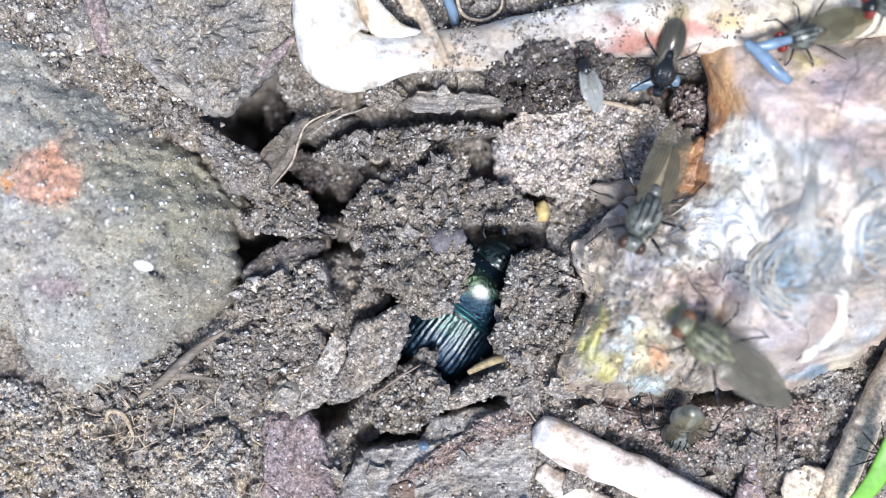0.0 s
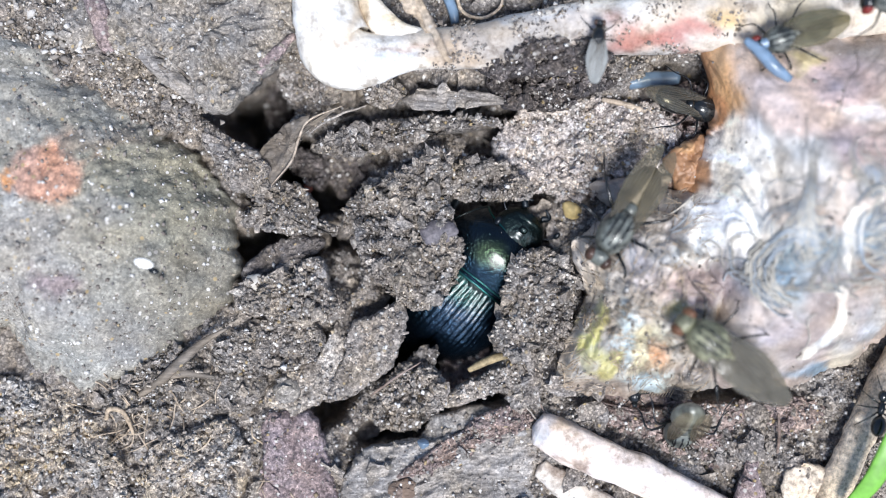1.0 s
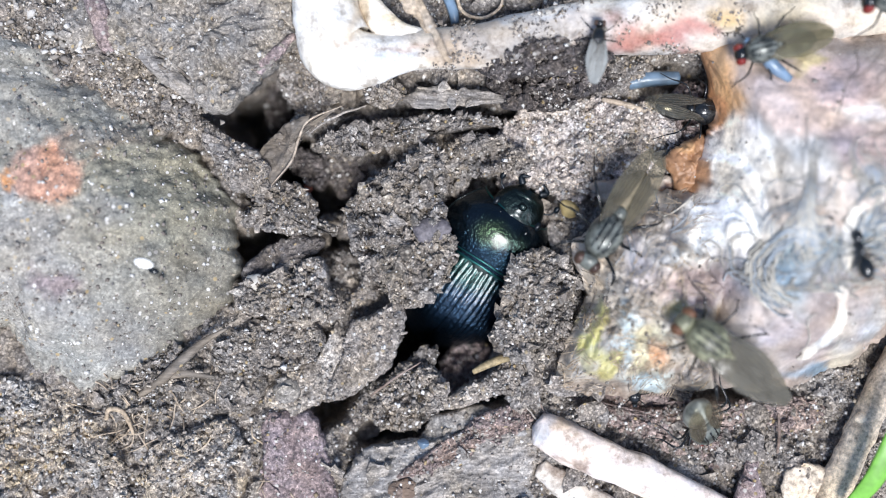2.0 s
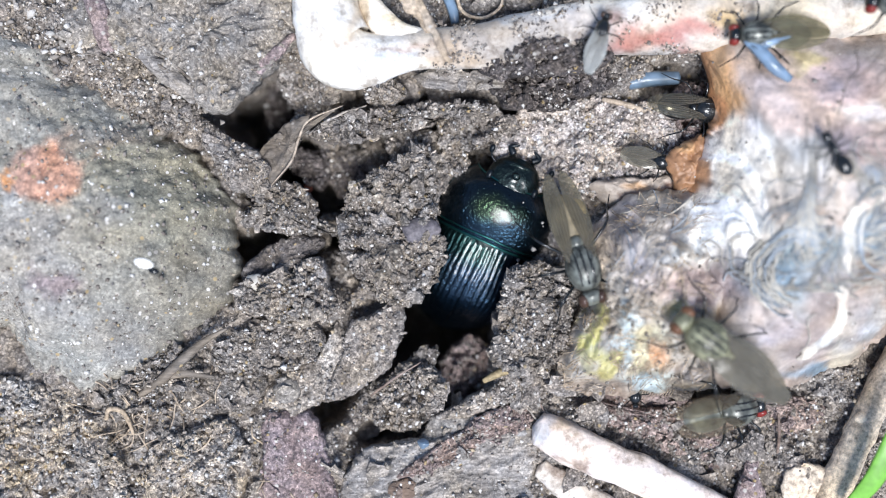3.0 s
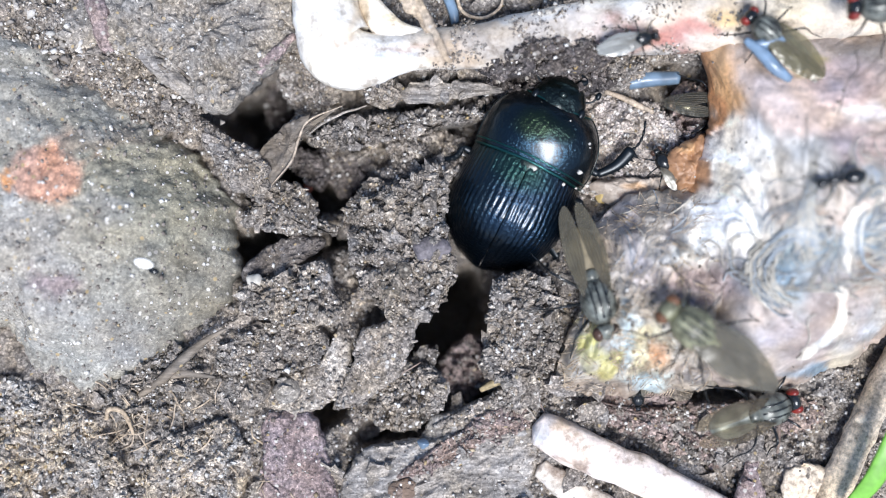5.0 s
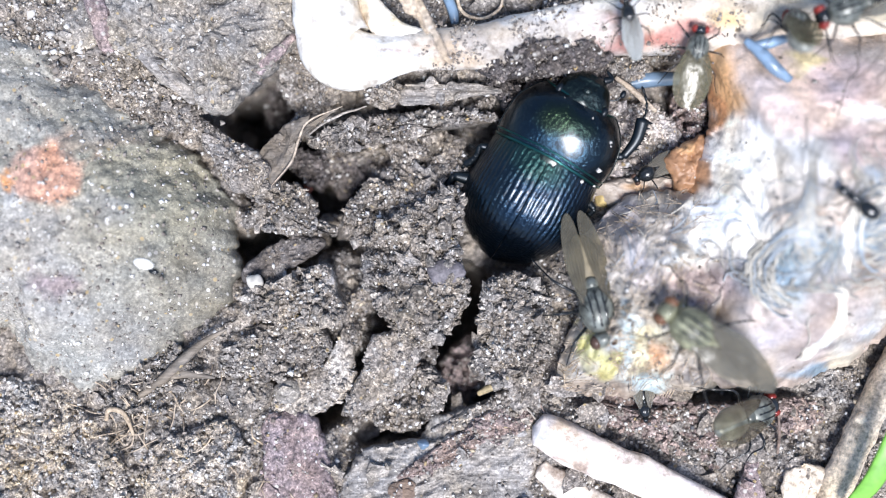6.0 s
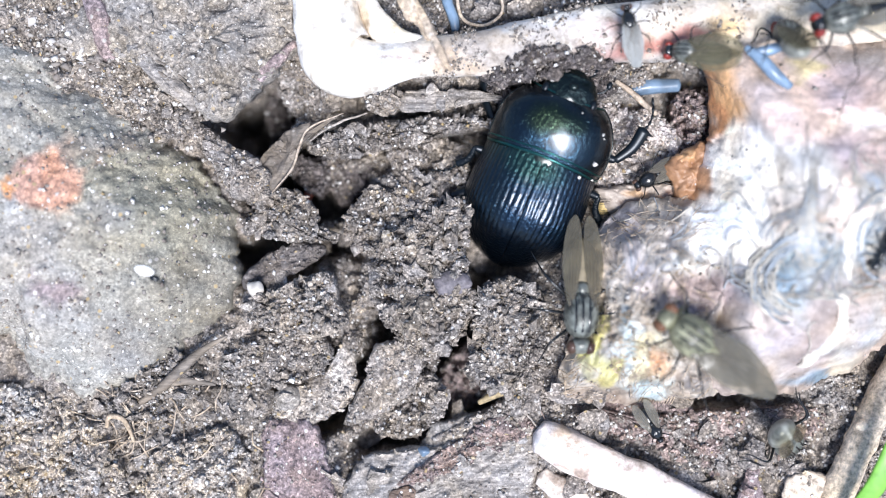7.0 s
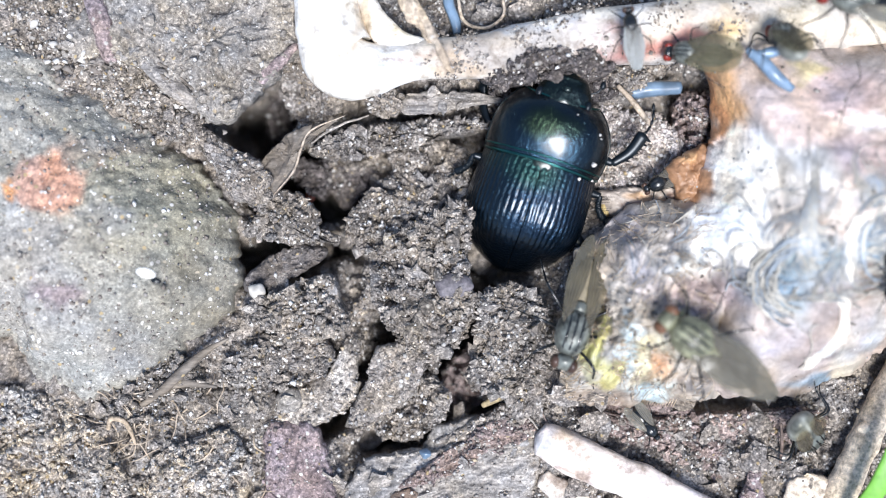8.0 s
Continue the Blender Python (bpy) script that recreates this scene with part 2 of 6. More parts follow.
def earthy(name, dark, light, specks=0.5, rough=0.9, grain=0.00028, tinted=False, streak=None, sheen=0.3, contrast=0.95, vary=0.0, grime=0.0, drift=0.45, granular=0.0):
    """Soil, stone, bark or bone: blotches, fine grain, mineral specks and relief."""
    m, t, p = nodes_of(name)
    co = coords(t)
    big, fine = add(t, "ShaderNodeTexNoise", Scale=260.0, Detail=5.0, Roughness=0.6), add(t, "ShaderNodeTexNoise", Scale=2600.0, Detail=6.0, Roughness=0.7)
    vor = add(t, "ShaderNodeTexVoronoi", Scale=2300.0)
    for n in (big, fine, vor):
        t.links.new(co, n.inputs["Vector"])
    if streak:
        mp = add(t, "ShaderNodeMapping")
        mp.inputs["Rotation"].default_value = (0, 0, radians(-streak))
        mp.inputs["Scale"].default_value = (0.1, 1, 1)
        t.links.new(co, mp.inputs[0])
        t.links.new(mp.outputs[0], fine.inputs["Vector"])
    c = ramp(t, big.outputs["Fac"], [(0.3, dark), (0.7, light)])
    c = mix(t, contrast, c, ramp(t, fine.outputs["Fac"], [(0.3, (0.3, 0.29, 0.28)), (0.48, (0.9, 0.9, 0.9)), (0.7, (1.7, 1.68, 1.64))]), "MULTIPLY")
    hue_n = add(t, "ShaderNodeTexNoise", Scale=330.0, Detail=3.0)
    t.links.new(co, hue_n.inputs["Vector"])
    c = mix(t, drift, c, ramp(t, hue_n.outputs["Fac"], [(0.35, (0.88, 0.95, 1.1)), (0.5, (1.02, 0.98, 0.98)), (0.65, (1.14, 1.02, 0.84))]), "MULTIPLY")
    if vary:
        geo = t.nodes.new("ShaderNodeNewGeometry")
        lo, hi = 1 - 1.25 * vary, 1 + 1.3 * vary
        c = mix(t, 1.0, c, ramp(t, geo.outputs["Random Per Island"], [(0.0, (lo, lo, lo * 0.98)), (0.6, (1, 1, 1)), (1.0, (hi, hi, hi * 0.97))]), "MULTIPLY")
    if granular:
        # single grains of dark and light mineral
        cell, value = add(t, "ShaderNodeTexVoronoi", Scale=7500.0), t.nodes.new("ShaderNodeSeparateColor")
        t.links.new(co, cell.inputs["Vector"])
        t.links.new(cell.outputs["Color"], value.inputs[0])
        c = mix(t, granular, c, ramp(t, value.outputs[0], [(0.0, (0.4, 0.39, 0.38)), (0.55, (0.9, 0.9, 0.9)), (0.85, (1.35, 1.33, 1.3)), (1.0, (2.0, 1.97, 1.9))]), "MULTIPLY")
    if grime:
        mottle = add(t, "ShaderNodeTexNoise", Scale=620.0, Detail=7.0, Roughness=0.75)
        t.links.new(co, mottle.inputs["Vector"])
        c = mix(t, ramp(t, mottle.outputs["Fac"], [(0.5, (0, 0, 0)), (0.64, (grime, grime, grime))]), c, (0.36, 0.31, 0.26), "MULTIPLY")
    if tinted:
        at = t.nodes.new("ShaderNodeAttribute")
        at.attribute_name = "tint"
        c = mix(t, 1.0, c, at.outputs["Color"], "MULTIPLY")
    if specks:
        sep = t.nodes.new("ShaderNodeSeparateColor")
        t.links.new(vor.outputs["Color"], sep.inputs[0])
        pick = ramp(t, sep.outputs[0], [(1 - 0.16 * specks, (0, 0, 0)), (1 - 0.15 * specks, (1, 1, 1))])
        near = ramp(t, vor.outputs["Distance"], [(0.28, (1, 1, 1)), (0.42, (0, 0, 0))])
        hue = ramp(t, sep.outputs[1], [(0.0, (0.62, 0.6, 0.57)), (0.55, (0.45, 0.42, 0.38)), (0.85, (0.36, 0.28, 0.16))])
        c = mix(t, mix(t, 1.0, pick, near, "MULTIPLY"), c, hue)
    t.links.new(c, p.inputs["Base Color"])
    p.inputs["Roughness"].default_value = rough
    p.inputs["Specular IOR Level"].default_value = sheen
    b = bump(t, fine.outputs["Fac"], grain, 0.8)
    t.links.new(bump(t, vor.outputs["Distance"], grain * 0.8, 0.6, b, True), p.inputs["Normal"])
    return m


SOIL = earthy("soil", (0.2, 0.18, 0.162), (0.4, 0.368, 0.335), 0.6, vary=0.35, grime=0.42, granular=0.8)
SOIL_SANDY = earthy("soil_sandy", (0.3, 0.273, 0.24), (0.56, 0.52, 0.46), 0.8, vary=0.3, drift=0.9, granular=0.8)
SOIL_WARM = earthy("soil_warm", (0.21, 0.163, 0.152), (0.38, 0.312, 0.295), 0.6, vary=0.2, grime=0.4, granular=0.8)
SOIL_PALE = earthy("soil_pale", (0.38, 0.345, 0.33), (0.66, 0.61, 0.585), 0.8, vary=0.15, grime=0.4, granular=0.8)
# own tone of the bone's dark crust; on the hollow's clods it paints shade
SOIL_DARK_AND_SHADE = earthy("soil_dark_and_shade", (0.085, 0.075, 0.074), (0.19, 0.17, 0.166), 0.6, vary=0.35, granular=0.8)
STONE = earthy("weathered_stone", (0.75, 0.75, 0.75), (1.0, 1.0, 1.0), 0.9, 0.85, 0.0001, True, contrast=0.6, drift=0.3, granular=0.4)
SLATE = earthy("slate_flake", (0.19, 0.178, 0.163), (0.33, 0.31, 0.282), 0.4, 0.75, 0.00006, granular=0.6)
BARK = earthy("grey_bark", (0.2, 0.186, 0.172), (0.36, 0.338, 0.312), 0.3, 0.85, 0.00014, False, 25, contrast=1.0, granular=0.5)
BARK_DARK = earthy("dark_bark", (0.1, 0.09, 0.086), (0.2, 0.182, 0.17), 0.4, 0.85, 0.00014, False, 20, granular=0.6)
BARK_BROWN = earthy("brown_bark", (0.15, 0.11, 0.09), (0.27, 0.215, 0.18), 0.3, 0.85, 0.0001, False, 25)
BARK_PURPLE = earthy("purple_bark", (0.21, 0.165, 0.165), (0.37, 0.305, 0.305), 0.9, 0.85, grime=0.3, granular=0.6)
BONE = earthy("dry_bone", (0.9, 0.9, 0.9), (1.0, 1.0, 1.0), 0.0, 0.45, 0.00007, True, contrast=0.3, grime=0.75)
FLESH = earthy("decaying_skin", (0.94, 0.94, 0.94), (1.06, 1.06, 1.06), 0.0, 0.4, 0.00008, True, None, 0.5, 0.3, grime=0.2, drift=0.1)
LEAF = earthy("dry_leaf", (0.12, 0.103, 0.085), (0.23, 0.2, 0.165), 0.1, 0.7, 0.00005, False, 60)
STRAW = earthy("straw", (0.2, 0.155, 0.085), (0.36, 0.295, 0.17), 0.0, 0.6, 0.00004)
CHIP = earthy("purple_chip", (0.1, 0.094, 0.103), (0.175, 0.162, 0.176), 0.3, 0.6, 0.00006)
ROOT = earthy("pale_root", (0.3, 0.24, 0.18), (0.52, 0.44, 0.34), 0.2, 0.7, 0.00006)


def grain_material():
    m, t, p = nodes_of("mineral_grains")
    g = t.nodes.new("ShaderNodeNewGeometry")
    c = ramp(t, g.outputs["Random Per Island"], [(0.0, (0.16, 0.135, 0.115)), (0.4, (0.25, 0.22, 0.195)), (0.7, (0.35, 0.325, 0.295)), (0.77, (0.64, 0.62, 0.59)),
                                                 (0.92, (0.82, 0.8, 0.77)), (0.95, (0.46, 0.34, 0.17)), (0.98, (0.1, 0.1, 0.11))])
    n = add(t, "ShaderNodeTexNoise", Scale=5000.0, Detail=3.0)
    c = mix(t, 0.5, c, ramp(t, n.outputs["Fac"], [(0.3, (0.6, 0.6, 0.6)), (0.7, (1.3, 1.3, 1.3))]), "MULTIPLY")
    t.links.new(c, p.inputs["Base Color"])
    t.links.new(bump(t, n.outputs["Fac"], 0.00004, 0.6), p.inputs["Normal"])
    p.inputs["Roughness"].default_value = 0.55
    return m


GRAINS = grain_material()


def plain(name, colour, rough=0.5, metal=0.0, coat=0.0, vary=0.3, size=900.0, relief=0.00003, spec=0.5):
    m, t, p = nodes_of(name)
    n = add(t, "ShaderNodeTexNoise", Scale=size, Detail=4.0)
    t.links.new(coords(t), n.inputs["Vector"])
    lo, hi = tuple(max(0, x * (1 - vary)) for x in colour), tuple(x * (1 + vary) for x in colour)
    t.links.new(ramp(t, n.outputs["Fac"], [(0.3, lo), (0.7, hi)]), p.inputs["Base Color"])
    t.links.new(bump(t, n.outputs["Fac"], relief, 0.5), p.inputs["Normal"])
    p.inputs["Roughness"].default_value, p.inputs["Metallic"].default_value = rough, metal
    p.inputs["Coat Weight"].default_value, p.inputs["Specular IOR Level"].default_value = coat, spec
    p.inputs["Coat Roughness"].default_value = 0.08
    return m


def shell_material(name, a, b, rough, pits, pit_size, tinted=False):
    """Blue-black beetle shell with a metallic green cast and punctures."""
    m, t, p = nodes_of(name)
    co = coords(t)
    n = add(t, "ShaderNodeTexNoise", Scale=220.0, Detail=2.0)
    v = add(t, "ShaderNodeTexVoronoi", Scale=pit_size)
    f = add(t, "ShaderNodeTexNoise", Scale=4200.0, Detail=3.0)
    for x in (n, v, f):
        t.links.new(co, x.inputs["Vector"])
    c = ramp(t, n.outputs["Fac"], [(0.35, a), (0.65, b)])
    if tinted:
        at = t.nodes.new("ShaderNodeAttribute")
        at.attribute_name = "tint"
        c = mix(t, 1.0, c, at.outputs["Color"], "MULTIPLY")
    t.links.new(c, p.inputs["Base Color"])
    pit = ramp(t, v.outputs["Distance"], [(0.0, (0, 0, 0)), (0.3, (1, 1, 1))])
    t.links.new(bump(t, pit, pits, 0.95, bump(t, f.outputs["Fac"], 0.0001, 1.0)), p.inputs["Normal"])
    p.inputs["Metallic"].default_value, p.inputs["Roughness"].default_value = 0.9, rough
    p.inputs["Coat Weight"].default_value, p.inputs["Coat Roughness"].default_value = 0.5, 0.19
    return m


SHELL = shell_material("pronotum_shell", (0.8, 0.8, 0.8), (1.0, 1.0, 1.0), 0.23, 0.00005, 2600.0, True)
ELYTRA = shell_material("elytra_shell", (0.8, 0.8, 0.8), (1.0, 1.0, 1.0), 0.3, 0.00002, 3000.0, True)
HEAD = shell_material("head_shell", (0.004, 0.009, 0.012), (0.008, 0.017, 0.014), 0.38, 0.00004, 3400.0)
RIM = plain("rim_green", (0.014, 0.075, 0.072), 0.28, 0.9, 0.2)
LEG_BLACK = plain("leg_black", (0.005, 0.009, 0.013), 0.34, 0.4)
FLY_GREY = plain("fly_thorax", (0.125, 0.133, 0.118), 0.4, 0.2, 0.1, 0.8, 1400.0)
FLY_OLIVE = plain("fly_olive", (0.13, 0.112, 0.065), 0.42, 0.1, 0.1, 0.7, 1100.0)
FLY_AMBER = plain("fly_amber", (0.15, 0.125, 0.08), 0.6, 0.0, 0.0, 0.8, 900.0)
FLY_BLACK = plain("fly_black", (0.012, 0.014, 0.016), 0.25, 0.2, 0.3)
EYE_RED = plain("eye_red", (0.2, 0.022, 0.016), 0.3)
EYE_BROWN = plain("eye_brown", (0.055, 0.03, 0.021), 0.35)
EYE_ORANGE = plain("eye_orange", (0.13, 0.06, 0.03), 0.4)
VEIN = plain("wing_vein", (0.1, 0.085, 0.065), 0.5)
FLY_PALE = plain("fly_pale_grey", (0.26, 0.27, 0.24), 0.4, 0.1, 0.1, 0.7, 1000.0)
FLY_MOSS = plain("fly_moss", (0.2, 0.2, 0.13), 0.45, 0.1, 0.1, 0.8, 900.0)
QUILL = plain("blue_quill", (0.15, 0.22, 0.31), 0.35, 0, 0.2, 0.35)
GRASS = plain("grass_green", (0.16, 0.38, 0.05), 0.45)
CRUMB_YELLOW = plain("yellow_crumb", (0.58, 0.44, 0.19), 0.7, 0, 0, 0.25, 1500.0)
TWIG = earthy("pale_twig", (0.5, 0.41, 0.31), (0.74, 0.64, 0.5), 0.15, 0.7, 0.00006)
PALE_WING = plain("pale_wing", (0.66, 0.65, 0.62), 0.4)
GRIT = plain("pale_grit", (0.55, 0.52, 0.48), 0.6, 0, 0, 0.35, 3000.0)
CREAM = plain("cream_stone", (0.5, 0.47, 0.42), 0.6, 0, 0, 0.25, 1500.0)
STRAND = plain("wet_down", (0.45, 0.42, 0.36), 0.35, 0, 0.2, 0.5, 300.0)
STRAND_GREY = plain("wet_grey_down", (0.25, 0.28, 0.31), 0.35, 0, 0.2, 0.5, 300.0)


def wing_material(name, colour, solid):
    m, t, p = nodes_of(name)
    n = add(t, "ShaderNodeTexNoise", Scale=700.0, Detail=3.0)
    t.links.new(coords(t), n.inputs["Vector"])
    t.links.new(ramp(t, n.outputs["Fac"], [(0.3, tuple(c * 0.75 for c in colour)), (0.7, tuple(c * 1.2 for c in colour))]), p.inputs["Base Color"])
    p.inputs["Roughness"].default_value = 0.2
    fold = add(t, "ShaderNodeTexNoise", Scale=900.0, Detail=2.0)
    t.links.new(coords(t), fold.inputs["Vector"])
    t.links.new(bump(t, fold.outputs["Fac"], 0.0002, 0.6), p.inputs["Normal"])
    clear, blend = t.nodes.new("ShaderNodeBsdfTransparent"), t.nodes.new("ShaderNodeMixShader")
    clear.inputs[0].default_value = (0.9, 0.88, 0.8, 1)
    blend.inputs[0].default_value = solid
    t.links.new(clear.outputs[0], blend.inputs[1])
    t.links.new(p.outputs[0], blend.inputs[2])
    t.links.new(blend.outputs[0], t.nodes["Material Output"].inputs[0])
    return m


WING = wing_material("wing_membrane", (0.3, 0.29, 0.26), 0.3)
WING_CLEAR = wing_material("wing_clear", (0.3, 0.3, 0.28), 0.07)
WING_PALE = wing_material("wing_pale", (0.33, 0.34, 0.33), 0.7)
WING_BROWN = wing_material("wing_brown", (0.14, 0.115, 0.09), 0.24)
WING_GLASS = wing_material("wing_glassy", (0.17, 0.155, 0.12), 0.34)
WING_SMOKE = wing_material("wing_grey", (0.17, 0.16, 0.135), 0.42)
WING_OLIVE = wing_material("wing_olive", (0.15, 0.14, 0.09), 0.4)


# ---- ground ----
def pit(x, y, cx, cy, rx, ry, turn, sharp=4.5):
    """1 inside an elliptic hollow, falling to 0 outside it."""
    a = radians(turn)
    u, v = (x - cx) * math.cos(a) + (y - cy) * math.sin(a), -(x - cx) * math.sin(a) + (y - cy) * math.cos(a)
    d = np.hypot(u / rx, v / ry)
    return 1 / (1 + d ** (2 * sharp))


def soil_height(x, y):
    x, y = np.asarray(x, float), np.asarray(y, float)
    shape, x, y = x.shape, x.ravel(), y.ravel()
    p = flat3(x, y)
    near = np.exp(-(np.hypot(x, y) / 400.0) ** 2)
    w = flat3(x + 0.8 * fbm(p, 2.2, 3, 71), y + 0.8 * fbm(p, 2.2, 3, 72))
    X, Y = w[:, 0], w[:, 1]
    z = 0.7 * fbm(p, 9.0, 3, 1) * near + 14 * fbm(p, 1500.0, 3, 5) * (1 - near)
    z = z + 0.6 * fbm(p, 2.2, 4, 2, 0.6) + 0.75 * (0.5 - np.abs(fbm(p, 1.1, 4, 3, 0.62)))
    z -= 16 * pit(X, Y, -14.79, 10.45, 3.2, 1.9, 35)
    z -= 11 * pit(X, Y, -10.15, 4.99, 4.6, 2.6, -12)
    z -= 6 * pit(X, Y, -8.26, 0.56, 1.3, 0.9, 0)
    z -= 8 * pit(X, Y, -12.21, 4.56, 1.6, 1.8, 0)
    z -= 10 * pit(X, Y, -13.50, 0.26, 4.0, 1.5, 0)
    z -= 20 * pit(X, Y, -0.82, -6.84, 4.2, 5.4, -35)
    z -= 3.4 * pit(X, Y, 4.56, 3.05, 4.2, 8.5, -22)
    z -= 1.8 * pit(X, Y, 11.87, 8.21, 7.5, 3.6, 8)
    z -= 9 * pit(X, Y, -4.04, -13.93, 3.2, 1.2, 15)
    z -= 8 * pit(X, Y, 2.84, -11.78, 1.6, 0.8, 0)
    z -= 3.5 * pit(X, Y, -6.62, 11.74, 3.4, 0.9, 10)
    z -= 7 * pit(X, Y, -20.30, 11.65, 1.5, 0.35, -38)
    z -= 3.6 * pit(X, Y, -2.32, 9.29, 8.0, 2.6, 8)
    z -= 2.5 * pit(X, Y, -7.27, -0.82, 1.2, 3.0, 10)
    z -= 8 * pit(X, Y, -8.99, -12.43, 1.0, 2.2, -35)
    z -= 3.4 * pit(X, Y, 17.89, 11.65, 3.0, 2.4, 0)
    z -= 3.5 * pit(X, Y, 18.5, -11.2, 8.0, 1.1, 3)
    return z.reshape(shape)


def axis(lo, hi, step, reach):
    a = list(np.arange(lo, hi, step))
    out, s = [a[-1]], step
    while out[-1] < reach:
        s *= 1.22
        out.append(out[-1] + s)
    left, s = [a[0]], step
    while left[-1] > -reach:
        s *= 1.22
        left.append(left[-1] - s)
    return np.array(left[:0:-1] + a + out[1:])


def build_ground():
    ax, ay = axis(-38, 40, 0.17, 60000.0), axis(-24, 24, 0.17, 60000.0)
    X, Y = np.meshgrid(ax, ay)
    Z = soil_height(X, Y)
    ob = part("ground", np.stack([X.ravel(), Y.ravel(), Z.ravel()], 1), grid_faces(len(ay), len(ax)), SOIL)
    tagged(ob, "grey-brown crumbly forest soil with pale sand grains", "soil", kind="structure")
    rng = np.random.default_rng(5)

    def open_soil(n):
        """Random places that lie neither under the stone nor under the carcass."""
        x, y = rng.uniform(-36, 36, n), rng.uniform(-21, 21, n)
        stone = np.hypot((x - -31.0) / 15.5, (y - 0.5) / 11.5) < 1
        body = np.hypot((x - 30.0) / 15.0, (y - 2.5) / 11.5) < 1
        keep = ~(stone | body)
        return x[keep], y[keep]

    x, y = open_soil(52000)
    V, F = grains(np.stack([x, y, soil_height(x, y)], 1), 0.085, rng, 0.6)
    x, y = open_soil(26000)
    lv, lf = lumps(np.stack([x, y, soil_height(x, y)], 1), 0.1, rng, 0.6, 0.45)
    tagged(part("soil_lumps", lv, lf, SOIL, smooth=False), "knobbly loose crumbs of grey-brown soil", "soil crumbs", kind="stuff")
    x, y = open_soil(480)
    chips = [part("soil_chip", *lumps([(0, 0, 0)], 0.55, rng, 0.45, 0.35, 0.3), SOIL, ob, smooth=False) for k in range(24)]
    for k, (cx, cy, cz) in enumerate(zip(x, y, soil_height(x, y))):
        chip = chips[k] if k < 24 else new("soil_chip", chips[k % 24].data)
        chip.parent, chip.location = ob, Vector((cx, cy, cz)) * MM
        chip.rotation_euler = (0, 0, rng.uniform(0, 6.28))
    tagged(part("soil_crumbs", V, F, GRAINS), "loose sand grains and crumbs scattered over the soil", "soil crumbs", kind="stuff")


build_ground()


# ---- clods, plates and stones ----
def clod(name, pts, z, thick, mat=SOIL, label="", category="soil clod", dome=0.5, lean=(0, 0), rough=0.3, wob=0.3, seed=1, crumbs=40, size=0.084, group="", **more):
    V, F, c, top = slab(pts, z, thick, dome, lean, rough, wob, seed, **more)
    ob = part(name, V, F, mat, at=c)
    tagged(ob, label, category, group)
    rng = np.random.default_rng(seed)
    P = np.asarray(pts, float)
    area = 0.5 * abs(np.dot(P[:, 0], np.roll(P[:, 1], 1)) - np.dot(P[:, 1], np.roll(P[:, 0], 1)))
    k = int(min(8000, 2.9 * crumbs * area / 10))
    if k > 4:
        # even spread over the area: outer rings count for more
        w = np.hypot(top[:, 0], top[:, 1]) + 0.05
        pick = rng.choice(len(top), k, p=w / w.sum())
        pick = pick[:max(5, int(0.7 * k))]
        gv, gf = grains(top[pick] + rng.normal(0, 0.04, (len(pick), 3)) * [1, 1, 0.2], size if mat in (SOIL, SOIL_WARM, SOIL_PALE, SOIL_DARK_AND_SHADE, SOIL_SANDY) else 0.6 * size, rng, 0.62)
        tagged(part("sand_dusting", gv, gf, GRAINS, ob, "pale sand grains stuck to the surface"), kind="stuff")
        h = int(0.8 * k * ((0.4 if mat in (SOIL, SOIL_WARM, SOIL_PALE, SOIL_DARK_AND_SHADE, SOIL_SANDY) else 0.12) + 5.0 * more.get("crumb", 0.0)))
        rim = np.hypot(top[:, 0], top[:, 1]) ** 2 + 0.05
        # crumbs gather in patches and along the rim
        rim = rim * np.exp(2.2 * fbm(top + [3 * seed, 0, 0], 1.6, 3, seed + 5))
        pick = rng.choice(len(top), h, p=rim / rim.sum())
        lv, lf = lumps(top[pick] * [1.03, 1.03, 1] + rng.normal(0, 0.05, (h, 3)) * [1, 1, 0.6], 0.09, rng, 0.6, 0.4)
        big = rng.choice(len(top), h // 7 + 1, p=rim / rim.sum())
        lv, lf = join((lv, lf), lumps(top[big] * [1.02, 1.02, 1], 0.2, rng, 0.5, 0.35))
        chips = rng.choice(len(top), max(2, int(area * 0.09)), p=w / w.sum())
        for p in top[chips]:
            cv, cf = lumps([(0, 0, 0)], 0.4, rng, 0.4, 0.5, 0.4)
            part("soil_chip", cv, cf, mat, ob, smooth=False).location = Vector(p) * MM
        tagged(part("loose_soil", lv, lf, mat, ob, "knobbly crumbs of the same soil", smooth=False), kind="stuff")
    return ob


CLODS = {}


